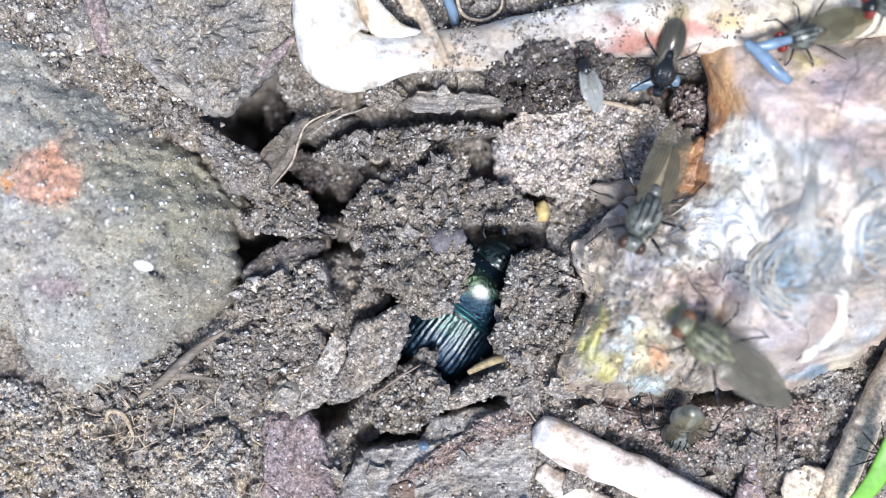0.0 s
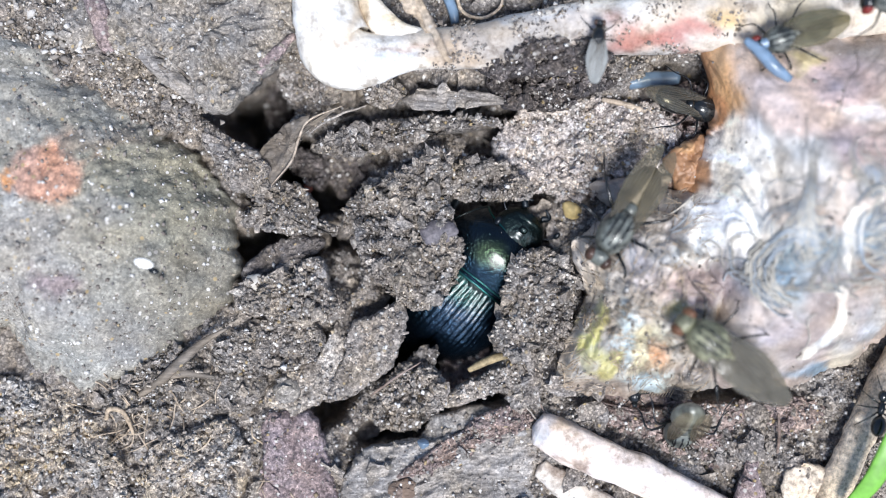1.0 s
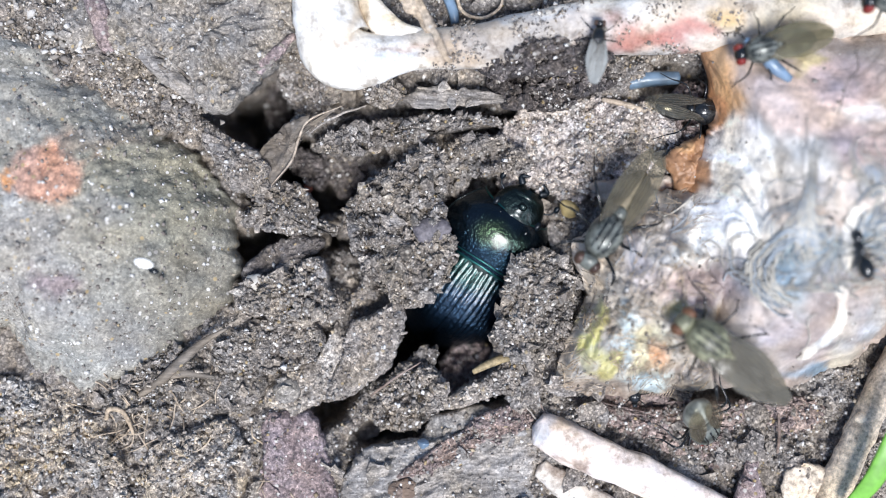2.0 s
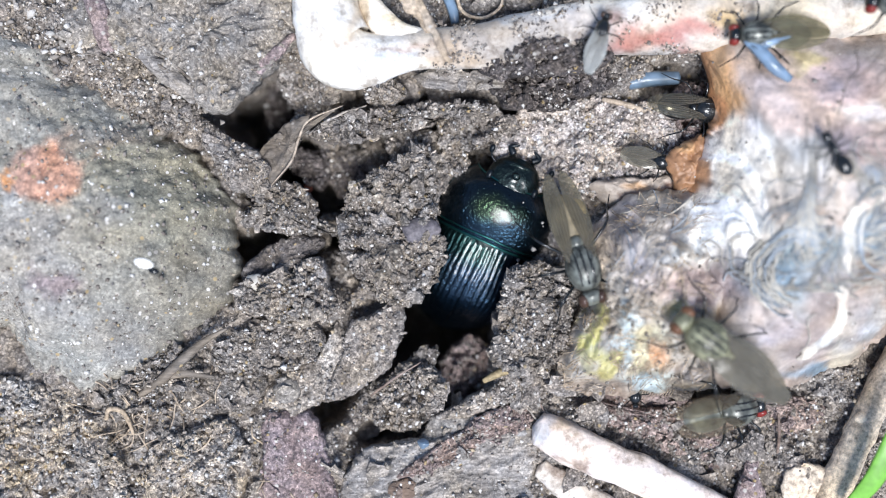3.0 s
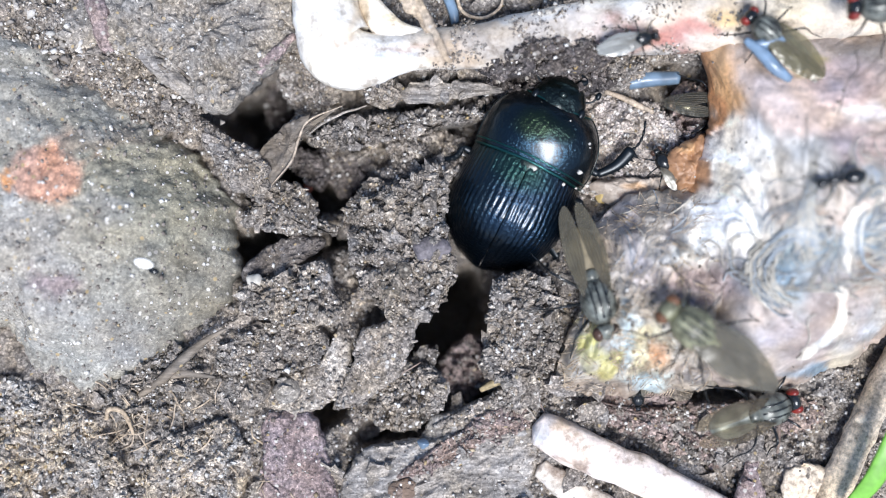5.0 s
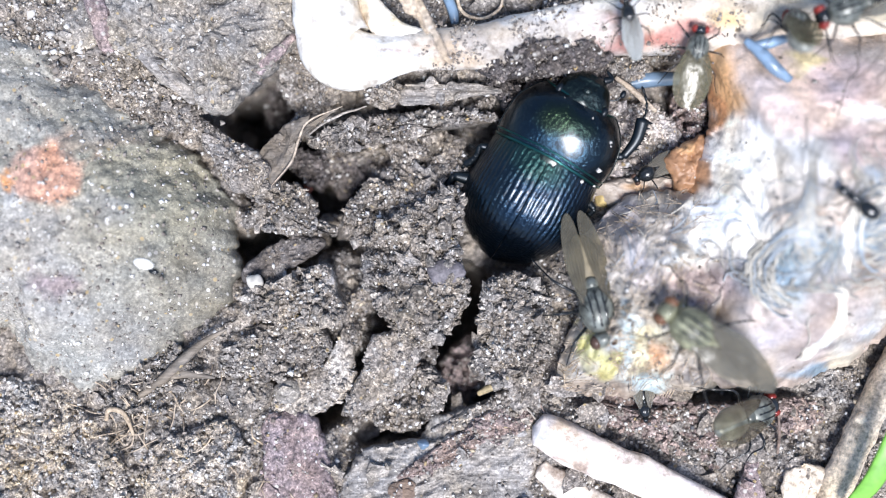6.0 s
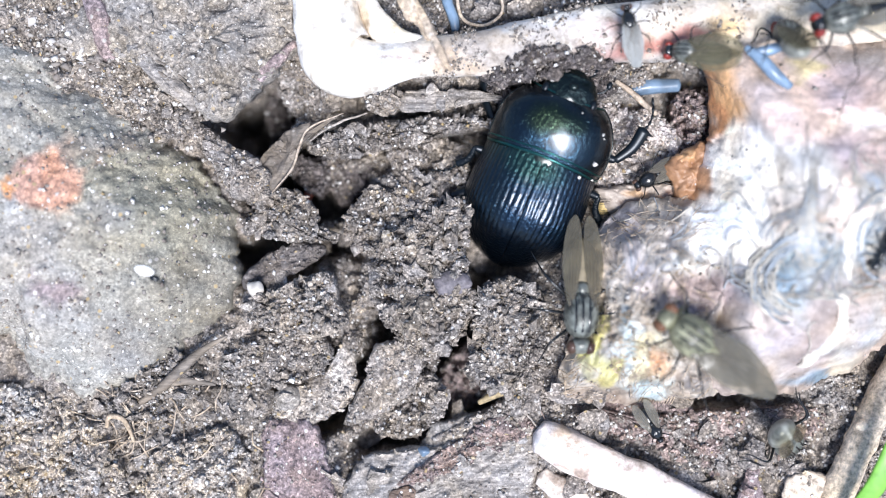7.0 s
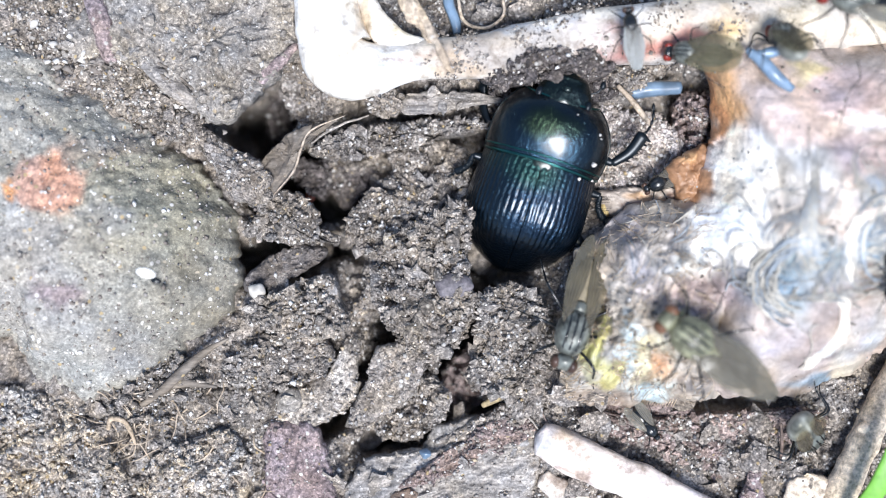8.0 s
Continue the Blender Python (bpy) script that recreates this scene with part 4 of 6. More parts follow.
def build_bones():
    red, dirt, grey, blue = (0.42, 0.16, 0.13), (0.3, 0.26, 0.22), (0.36, 0.345, 0.33), (0.4, 0.48, 0.58)
    shaft = (0.62, 0.56, 0.5)
    spots = [(8.89, 15.60, 10.0, 3.0, shaft, 0.9), (23.29, 16.91, 9.0, 4.0, (0.6, 0.53, 0.44), 0.9), (8.48, 17.63, 8.0, 0.7, (0.84, 0.81, 0.74), 0.9), (3.13, 14.9, 3.4, 1.6, dirt, 0.6), (0.66, 13.62, 1.9, 1.2, (0.46, 0.36, 0.26), 0.8), (6.83, 15.06, 3.8, 1.5, grey, 0.8), (12.18, 14.65, 2.2, 0.9, (0.35, 0.22, 0.2), 0.6), (13.8, 15.5, 2.3, 1.3, (0.36, 0.15, 0.12), 0.85),
             (17.3, 15.26, 2.0, 1.0, red, 0.85), (20.00, 16.9, 1.4, 1.4, (0.55, 0.38, 0.15), 0.8), (-3.46, 14.0, 2.8, 0.5, blue, 0.55), (-2.4, 14.75, 2.0, 0.22, (0.5, 0.36, 0.3), 0.6), (3.4, 16.9, 3.0, 0.35, blue, 0.5), (8.0, 17.0, 1.6, 0.3, blue, 0.4),
             (-7.16, 15.26, 0.9, 0.7, (0.62, 0.5, 0.42), 0.5), (-6.6, 17.6, 0.5, 2.0, (0.5, 0.4, 0.28), 0.6), (25.34, 17.32, 3.0, 1.0, (0.55, 0.5, 0.38), 0.6)]
    leg = bone("leg_bone", [(-8.9, 22.9, 3.0), (-8.8, 20.0, 3.0), (-8.5, 17.1, 3.0), (-7.4, 14.5, 3.0), (-5.2, 14.1, 3.0), (-1.8, 14.7, 3.0), (2.7, 14.9, 3.0), (7.3, 15.8, 3.0), (12.7, 16.4, 3.0), (18.6, 16.8, 3.0), (25.6, 17.3, 3.0), (34.0, 18.3, 3.0), (40.2, 19.0, 3.0)], [2.30, 2.20, 2.50, 2.75, 1.90, 1.45, 1.75, 1.95, 2.15, 2.40, 2.20, 2.40, 2.60],
         "bleached white leg bone with a rounded knuckle end", 51, spots, n=150, sides=40, dirt=(-1.5, 22.0, 5200))
    # thin flange in the inner corner of the knuckle
    V, F = tube([(-6.4, 21.4, 3.2), (-5.6, 18.6, 3.2), (-4.4, 16.6, 3.1), (-2.2, 15.4, 3.0), (0.8, 15.2, 2.9)], [0.5, 0.75, 1.05, 1.0, 0.6], 40, 20, 0.7)
    V = jitter(V, 0.12, 1.2, 4, 58)
    part("flange", V, F, BONE, leg, "thin pale flange beside the knuckle", tint=paint(V, (0.84, 0.8, 0.72), [(-5.9, 18.2, 0.35, 2.2, (0.5, 0.4, 0.26), 0.8), (-4.0, 16.9, 1.4, 0.3, (0.7, 0.6, 0.4), 0.7)], 0.4, 58))
    crack = (0.22, 0.15, 0.11)
    shin = bone("shin_bone", [(7.1, -13.5, 1.5), (8.4, -14.0, 1.5), (12.9, -16.1, 1.5), (17.5, -18.4, 1.5), (23.0, -21.1, 1.5), (28.5, -23.8, 1.5)], [1.25, 1.5, 1.5, 1.5, 1.55, 1.6],
         "pale broken bone shaft lying on the soil", 52, [(9.6, -15.9, 2.2, 0.22, crack, 0.7), (7.3, -13.6, 0.7, 1.0, (0.5, 0.56, 0.62), 0.7), (8.6, -13.2, 1.6, 0.3, (0.6, 0.45, 0.3), 0.5), (15.0, -18.6, 3.0, 0.25, crack, 0.5)], (0.78, 0.69, 0.63), 60, 28, 0.75, square=0.6)
    part("marrow", *jitter_ball(7.10, -13.90, 1.4), ROOT, shin, "porous broken end")
    bone("bone_splinter", [(7.3, -16.5, 0.7), (8.8, -17.6, 0.7), (10.8, -18.8, 0.7), (14.3, -20.9, 0.7)], [0.75, 1.0, 1.1, 1.1], "cream bone splinter beside the shaft", 53, [(9.0, -17.0, 2.0, 0.3, crack, 0.6)], (0.7, 0.63, 0.54), 40, 20, 0.7, square=0.65)


build_bones()


# ---- carcass ----
TORSO = [(19.3, 16.7), (19.9, 11.8), (19.6, 8.4), (18.5, 4.5), (17.5, 0.9), (18.1, -4.0), (18.5, -8.1), (21.0, -10.2), (25.9, -10.1), (29.1, -8.9), (33.2, -6.5), (43.4, -1.6), (45.4, 9.8), (39.3, 16.3), (29.1, 16.7)]
HAUNCH = [(18.6, 4.5), (13.4, 3.9), (11.1, 1.5), (9.5, 0.4), (10.6, -3.3), (9.3, -7.0), (8.5, -10.2), (12.2, -11.1), (17.1, -10.6), (20.8, -10.2), (22.5, -4.9), (22.1, 0.9)]
BODY_TOP = []


def fibrous(W, tint):
    """Stringy light and dark fibres in the skin's colour, along a wandering grain."""
    a = 2.6 * vnoise(W * 0.07, 120) + 0.6
    u, v = W[:, 0] * np.cos(a) + W[:, 1] * np.sin(a), W[:, 1] * np.cos(a) - W[:, 0] * np.sin(a)
    fibre = fbm(np.stack([u * 0.22, v, 0 * u], 1), 1.1, 4, 121, 0.65)
    blot = fbm(W, 1.6, 3, 122)
    tone = np.clip(1 + 0.3 * fibre + 0.12 * blot, 0.5, 1.4)[:, None]
    warm = (0.1 * fbm(W, 2.3, 3, 123))[:, None] * np.array([1.0, 0.2, -1.0])
    return np.clip(tint * tone * (1 + warm), 0, 0.96)


def build_skin(name, pts, z, thick, dome, rough, seed, label, root, lump=0.12, ground=(0.42, 0.352, 0.31)):
    V, F, c, top = slab(pts, z, thick, dome, (0, 0), rough, 0.3, seed, step=0.2, edge=1.6, lump=lump, under=((1.0, 0.12), (0.95, 0.4), (0.85, 0.8), (0.5, 1.0)))
    W = V + [c[0], c[1], 0]
    fold = fbm(np.stack([W[:, 0] + 2.5 * fbm(W, 6, 3, 63), W[:, 1] + 2.5 * fbm(W, 6, 3, 64), 0 * W[:, 0]], 1), 3.4, 3, 62, 0.4)
    inner = np.clip(1 - np.hypot(V[:, 0], V[:, 1]) / 22.0, 0, 1)
    V[:, 2] += 0.25 * fold * (0.3 + inner)
    white, blue, yellow, brown = (0.9, 0.86, 0.79), (0.19, 0.255, 0.3), (0.52, 0.46, 0.16), (0.27, 0.22, 0.19)
    # shade on the lower right and its blue bottom rim is painted into these spots
    spots = [(24.48, 10.77, 3.18, 3.58, (0.58, 0.46, 0.4), 0.9), (28.45, 11.96, 2.78, 1.99, (0.52, 0.4, 0.38), 0.8), (26.07, 13.23, 1.59, 0.64, (0.56, 0.47, 0.24), 0.8), (29.65, 9.78, 1.99, 0.72, (0.72, 0.68, 0.68), 0.8), (28.45, 7.19, 2.38, 1.43, (0.47, 0.38, 0.38), 0.8),
             (24.08, 5.6, 2.38, 2.38, (0.52, 0.48, 0.42), 0.85), (26.47, 4.01, 1.99, 0.95, (0.46, 0.43, 0.41), 0.8), (20.58, 12.24, 1.22, 4.88, (0.62, 0.38, 0.2), 1), (19.83, 11.15, 0.58, 4.11, (0.5, 0.25, 0.12), 0.95), (20.4, 16.49, 1.07, 1.23, (0.6, 0.44, 0.2), 0.8),
             (18.76, 6.21, 1.4, 1.81, (0.46, 0.22, 0.09), 0.95), (25.27, -1.55, 3.66, 3.18, blue, 0.95), (29.84, 1.23, 1.59, 1.99, blue, 0.85), (29.05, 4.81, 1.19, 0.56, (0.24, 0.28, 0.3), 0.7), (20.75, 5.27, 1.74, 3.37, white, 1),
             (20.14, 1.65, 2.50, 2.70, white, 1), (17.33, 0.2, 1.93, 0.8, (0.68, 0.68, 0.64), 0.85), (22.29, 2.23, 1.03, 1.03, (0.6, 0.6, 0.58), 0.7), (13.82, 1.89, 3.29, 1.73, (0.36, 0.315, 0.3), 0.9), (15.47, 2.51, 0.9, 2.06, (0.55, 0.5, 0.42), 0.6),
             (11.35, 0.04, 1.65, 2.06, (0.5, 0.44, 0.38), 0.8), (18.33, -2.37, 2.89, 1.61, (0.35, 0.285, 0.275), 0.95), (14.88, -1.18, 1.63, 1.38, (0.5, 0.46, 0.46), 0.8), (20.9, -1.75, 0.87, 1.19, (0.25, 0.26, 0.29), 0.8), (23.96, -5.27, 1.85, 1.13, (0.4, 0.36, 0.38), 0.85),
             (26.58, -5.19, 1.77, 3.22, (0.25, 0.205, 0.19), 0.9), (21.55, -5.19, 1.61, 0.96, (0.4, 0.37, 0.37), 0.7), (23.43, -8.09, 2.44, 1.22, (0.3, 0.265, 0.24), 0.8), (28.92, -7.08, 1.22, 2.28, (0.5, 0.47, 0.4), 0.9), (30.95, -4.84, 1.06, 1.38, (0.42, 0.44, 0.43), 0.8),
             (29.65, -1.15, 0.79, 1.35, (0.17, 0.125, 0.09), 0.9), (28.45, -1.15, 1.19, 0.32, (0.25, 0.2, 0.16), 0.6), (29.04, -9.34, 3.7, 0.58, (0.22, 0.3, 0.38), 0.95), (12.38, -4.07, 2.47, 2.47, (0.4, 0.36, 0.31), 0.9), (10.94, -6.13, 0.58, 2.06, yellow, 0.95),
             (11.97, -8.19, 0.66, 0.9, yellow, 0.8), (13.34, -6.47, 0.81, 2.44, (0.44, 0.53, 0.56), 0.9), (14.88, -7.28, 1.3, 2.03, (0.7, 0.63, 0.42), 0.95), (15.78, -7.77, 0.57, 1.06, (0.46, 0.24, 0.13), 0.8), (15.26, -9.63, 1.89, 0.53, (0.48, 0.58, 0.62), 0.9),
             (11.06, -10.36, 2.91, 1.0, (0.25, 0.21, 0.18), 0.8), (13.56, -11.4, 3.74, 0.5, brown, 0.8), (16.71, -4.23, 0.81, 0.81, (0.55, 0.48, 0.2), 0.7), (18.14, -9.01, 2.06, 0.9, (0.27, 0.23, 0.2), 0.8), (27.98, -4.18, 3.82, 3.02, (0.29, 0.245, 0.23), 0.55), (20.98, 6.75, 1.38, 2.52, white, 1.0), (20.09, 2.68, 1.63, 2.44, white, 0.95), (18.95, 6.34, 0.65, 2.03, (0.4, 0.2, 0.09), 0.9)]
    ob = part(name, V, F, FLESH, root, label, tint=fibrous(W, paint(W, ground, spots, 0.9, 65)), at=c)
    m = int(len(top))
    BODY_TOP.append(V[:m] + np.asarray(c))


CARCASS = base("carcass", (0, 0, 0), "decaying small animal carcass with pinkish skin and wet down", "carcass")
build_skin("torso", TORSO, 2.4, 2.8, 7.0, 0.34, 61, "pale torn skin with bluish and white patches", CARCASS)
build_skin("haunch", HAUNCH, 1.8, 2.4, 4.6, 0.75, 62, "brown and yellow shrivelled haunch", CARCASS, 0.6, (0.42, 0.37, 0.31))
BODY_POINTS = np.concatenate(BODY_TOP)
for name, pts, z, thick, dome, col, label, seed in (
        ("torn_flap", [(16.6, 6.7), (17.9, 7.9), (19.3, 8.6), (20.6, 8.2), (21.0, 6.0), (20.2, 4.0), (18.6, 3.8), (17.5, 4.4), (17.1, 5.5)], 1.9, 1.4, 0.35, (0.31, 0.17, 0.09), "thin orange-brown flap at the edge of the skin", 101),
        ("skin_flap", [(11.4, 4.9), (13.0, 5.4), (15.1, 5.3), (17.3, 5.6), (19.1, 4.7), (19.2, 3.6), (16.4, 3.2), (12.8, 3.4)], 0.5, 1.4, 0.3, (0.4, 0.34, 0.285), "thin greyish flap of skin on the soil", 102)):
    V, F, c, top = slab(pts, z, thick, dome, (0, 0), 0.25, 0.25, seed, step=0.14, edge=0.5, crumb=0.02)
    dots = np.random.default_rng(seed)
    pale = [(dots.uniform(-1.6, 1.6), dots.uniform(-1.6, 1.6), 0.6, 0.4, (0.66, 0.4, 0.2), 0.7) for k in range(3)] + [(dots.uniform(-1.8, 1.8), dots.uniform(-1.8, 1.8), 0.5, 0.4, (0.3, 0.16, 0.1), 0.7) for k in range(3)]
    part(name, V, F, FLESH, CARCASS, label, tint=paint(V, col, pale, 0.5, seed), at=c)


def body_z(x, y):
    """Height of the carcass's upper side, in millimetres, or None beside it."""
    near = BODY_POINTS[np.hypot(BODY_POINTS[:, 0] - x, BODY_POINTS[:, 1] - y) < 0.35]
    return float(near[:, 2].max()) if len(near) else None


def build_folds():
    """Cream-coloured folds of loose skin that curl round the bluish down."""
    for k, (line, r) in enumerate((
            ([(27.98, -1.55), (27.74, 0.83), (28.26, 2.62), (30.44, 3.62)], 0.4),
            ([(25.47, -7.91), (27.26, -6.32), (28.06, -4.73), (27.66, -2.34)], 0.45))):
        P = [(x, y, (body_z(x, y) or 3.0) - 0.04) for x, y in spline(np.array(line), 12)]
        V, F = tube(P, [r * 0.3] + [r] * 10 + [r * 0.3], 48, 12, 0.35)
        V = jitter(V, 0.16, 0.9, 3, 110 + k)
        part("skin_fold", V, F, FLESH, CARCASS, "soft cream fold of skin", tint=paint(V, (0.66, 0.61, 0.53), [(P[3][0], P[3][1], 0.9, 0.9, (0.44, 0.45, 0.45), 0.7), (P[9][0], P[9][1], 0.8, 0.8, (0.5, 0.4, 0.34), 0.6)], 0.4, 110 + k))


def build_specks():
    """Sand and soil specks on the skin, thickest on the haunch."""
    rng = np.random.default_rng(70)
    w = np.where(BODY_POINTS[:, 0] < 19, 4.0, 0.6)
    P = BODY_POINTS[rng.choice(len(BODY_POINTS), 1500, p=w / w.sum())]
    tagged(part("grit", *grains(P[:700], 0.07, rng, 0.55, 0.4), GRAINS, CARCASS, "pale grit stuck to the skin"), kind="stuff")
    tagged(part("dirt", *lumps(P[1250:], 0.08, rng, 0.6, 0.45), SOIL, CARCASS, "dark soil specks on the skin", smooth=False), kind="stuff")


def build_down():
    """Wet strands of down that lie in swirls on the skin."""
    rng = np.random.default_rng(66)
    for mat, count, seed in ((STRAND, 230, 1), (STRAND_GREY, 110, 2)):
        pieces = []
        for k in range(count):
            cx, cy, sx, sy = ((24.88, 0.04, 3.6, 3.0), (29.65, 1.63, 2.0, 3.5), (14.48, 2.07, 2.5, 1.2))[rng.choice(3, p=[0.62, 0.33, 0.05])]
            x, y = rng.normal(cx, sx * 0.6), rng.normal(cy, sy * 0.6)
            P, R = [], []
            for s in range(7):
                a = 7 * float(vnoise([[x * 0.17, y * 0.17, 3.0]], 67)[0]) + 0.5 * math.sin(k)
                z = body_z(x, y)
                if z is None:
                    break
                P.append((x, y, z + 0.03))
                R.append(0.04 * (1 - s / 8) * rng.uniform(0.5, 1.6))
                x, y = x + 0.6 * math.cos(a), y + 0.6 * math.sin(a)
            if len(P) > 3:
                pieces.append(tube(P, R, 13, 5))
        # longer strands that curl round the bluish hollow
        for k in range(22):
            cx, cy, rx, ry = ((24.9, -1.6, 3.3, 3.0), (30.2, 0.9, 2.2, 3.4))[k % 3 == 2]
            reach, start, sweep = rng.uniform(0.55, 1.12), rng.uniform(0.9, 3.4), rng.uniform(0.7, 1.9)
            P = []
            for a in np.linspace(start, start + sweep, 8):
                x, y = cx + rx * reach * math.cos(a), cy + ry * reach * math.sin(a)
                z = body_z(x, y)
                if z is not None:
                    P.append((x + rng.normal(0, 0.06), y + rng.normal(0, 0.06), z + 0.03))
            if len(P) > 4:
                pieces.append(tube(P, [rng.uniform(0.05, 0.12)] * (len(P) - 1) + [0.02], 24, 6))
        V, F = join(*pieces)
        ob = part("down", V, F, mat, CARCASS, "wet matted strands of down")
        tagged(ob, kind="stuff")


def build_fur():
    """Short damp hairs on the shrivelled haunch, some past its edge."""
    rng = np.random.default_rng(68)
    pieces = []
    for k in range(420):
        x, y = rng.uniform(8.89, 18.76), rng.uniform(-10.66, 3.74)
        a = 5 * float(vnoise([[x * 0.3, y * 0.3, 8.0]], 69)[0]) + rng.normal(0, 0.4)
        P = []
        for s in range(5):
            z = body_z(x, y)
            if z is None:
                break
            P.append((x, y, z + 0.04 + 0.05 * s))
            x, y = x + 0.3 * math.cos(a), y + 0.3 * math.sin(a)
        if len(P) > 2:
            pieces.append(tube(P, [0.035 * (1 - q / 7) for q in range(len(P))], 7, 4))
    tagged(part("fur", *join(*pieces), ROOT, CARCASS, "short damp brownish hairs"), kind="stuff")
    comb = []
    for k in range(26):
        u = k / 25
        x, y = (1 - u) * 12.38 + u * 17.32, (1 - u) * -10.24 + u * -10.66
        comb.append(tube([(x, y + 0.5, 1.7), (x - 0.1, y, 1.5), (x - 0.25, y - 0.5, 1.0)], [0.07, 0.06, 0.03], 6, 5))
    tagged(part("fringe", *join(*comb), ROOT, CARCASS, "comb-like fringe of stiff hairs"), kind="stuff")


build_folds()
build_specks()
build_down()
build_fur()


# ---- beetle ----
def shell_grid(ys, half, high, drop, angles, groove=None):
    """A vaulted shell: cross-sections along y with half width, top height and side drop."""
    V = []
    for u, y in enumerate(ys):
        for a in angles:
            s, c = math.sin(a), math.cos(a)
            w, h = half[u], drop[u]
            x = w * math.copysign(abs(s) ** 0.94, s)
            z = high[u] - h * (1 - c)
            if groove is not None:
                g = groove(y, a)
                x, z = x - g * s, z - g * c
            V.append((x, y, z))
    return np.array(V), grid_faces(len(ys), len(angles))


def build_beetle():
    root = base("dung_beetle", (0, 0, 0), "glossy blue-black dung beetle with ridged wing cases", "beetle")
    n = 90
    u = np.linspace(0, 1, n)
    ys = -9.2 * u - 0.05
    half = (4.3 + 0.9 * u - 0.5 * u * u) * np.sqrt(np.clip(1 - np.clip((u - 0.35) / 0.655, 0, 1) ** 2.2, 0.0, 1)) + 0.02
    high = -0.12 + 0.35 * np.sin(np.pi * np.minimum(u * 1.3, 1)) - 3.9 * np.clip(u - 0.45, 0, 1) ** 2 / 0.3
    drop = 3.6 * np.sqrt(np.clip(1 - (np.clip(u - 0.3, 0, 1) / 0.72) ** 3, 0.02, 1))

    def striae(y, a):
        k = abs(a) / radians(100) * 17.0
        fade = min(1, (-y) / 0.5) * min(1, max(0, (9.0 + y) / 3.0))
        wave = y * 3.1 + 2.3 * round(k)
        side_fade = 1 - 0.6 * min(1, abs(a) / radians(75)) ** 2
        return side_fade * (0.042 + 0.006 * math.sin(wave)) * (0.5 + 0.5 * math.cos(2 * math.pi * (k + 0.06 * math.sin(1.7 * y + round(k))))) ** 1.3 * fade

    for side in (1, -1):
        ang = np.linspace(radians(0.4), radians(112), 210) * side
        V, F = shell_grid(ys, half, high, drop, ang, striae)
        V = jitter(jitter(V, 0.022, 1.1, 2, 81), 0.007, 0.2, 2, 87)
        # front green is a painted reflection; side and tail are painted darker as shade
        part("wing_case", V, F if side < 0 else [q[::-1] for q in F], ELYTRA, root, "ridged blue-black wing case", tint=paint(V, (0.01, 0.026, 0.05), [(-1.5, -0.6, 3.0, 1.6, (0.012, 0.042, 0.032), 0.8), (-3.0, -4.5, 1.6, 4.0, (0.006, 0.018, 0.028), 0.7), (0, -8.0, 5.0, 2.0, (0.004, 0.009, 0.016), 0.8)], 0.4, 84))
    # pronotum
    m = 46
    u = np.linspace(0, 1, m)
    yp = 0.12 + 4.5 * u
    hw = 4.5 * np.sqrt(np.clip(1 - (np.abs(u - 0.28) / np.where(u > 0.28, 0.9, 0.9)) ** 2.3, 0.05, 1))
    hi = 0.32 - 1.5 * (u - 0.38) ** 2 - 0.55 * np.clip(u - 0.65, 0, 1) ** 2 / 0.12
    dr = 3.1 - 0.9 * u
    ang = np.linspace(radians(-108), radians(108), 90)
    V, F = shell_grid(yp, hw, hi, dr, ang)
    side2 = (np.abs(V[:, 0]) / 4.7) ** 2
    V[:, 1] += -0.55 * side2 * (1 - (V[:, 1] - 0.12) / 4.5) + 0.35 * side2 * np.clip((V[:, 1] - 2.5) / 2.5, 0, 1)
    V = jitter(V, 0.03, 1.3, 2, 83)
    # the tint's green patches are a reflection of plants put into the colour
    pron = part("pronotum", V, F, SHELL, root, "smooth domed blue-black shield with a painted green reflection", tint=paint(V, (0.007, 0.017, 0.026), [(0.2, 1.4, 2.8, 1.7, (0.008, 0.028, 0.05), 0.8), (-1.1, 2.9, 1.5, 1.0, (0.024, 0.042, 0.012), 0.7), (1.0, 3.4, 1.2, 0.6, (0.014, 0.028, 0.012), 0.6)], 0.5, 85))
    for name, row, r in (("hind_rim", 0, 0.12), ("hind_bead", 4, 0.075), ("front_rim", m - 1, 0.09)):
        line = V[row * 90 + 8:(row + 1) * 90 - 8:3]
        part(name, *tube(line, [r] * len(line), 60, 8), RIM, pron, "raised metallic green rim")
    for s, name in ((1, "side_rim"), (-1, "side_rim")):
        k = 80 if s > 0 else 9
        line = V[k::90][::3]
        part(name, *tube(line, [0.07] * len(line), 40, 6), HEAD, pron)
    part("scutellum", *ball((0, -0.15, -0.17), (0.8, 0.6, 0.1), 10, 20), HEAD, root)
    # body below the shells
    part("underside", *join(ball((0, -3.7, -4.0), (3.8, 4.0, 2.1), 14, 24), ball((0, 2.2, -2.9), (3.7, 2.4, 2.0), 12, 20)), LEG_BLACK, root)
    # head
    hn = 30
    u = np.linspace(0, 1, hn)
    V, F = shell_grid(4.0 + 2.7 * u, 2.05 * np.sqrt(np.clip(1 - (np.clip(u - 0.25, 0, 1) / 0.77) ** 2.2, 0.003, 1)), -0.7 - 0.95 * u + 0.3 * np.sin(np.pi * u), 1.15 - 0.35 * u, np.linspace(radians(-115), radians(115), 44))
    V = jitter(V, 0.06, 0.7, 3, 82)
    V[:, 2] += 0.12 * np.exp(-((V[:, 1] - 6.3) ** 2 / 0.02)) * (np.abs(V[:, 0]) < 1.7)
    head = part("head", V, F, HEAD, root, "flat shield-shaped black head")
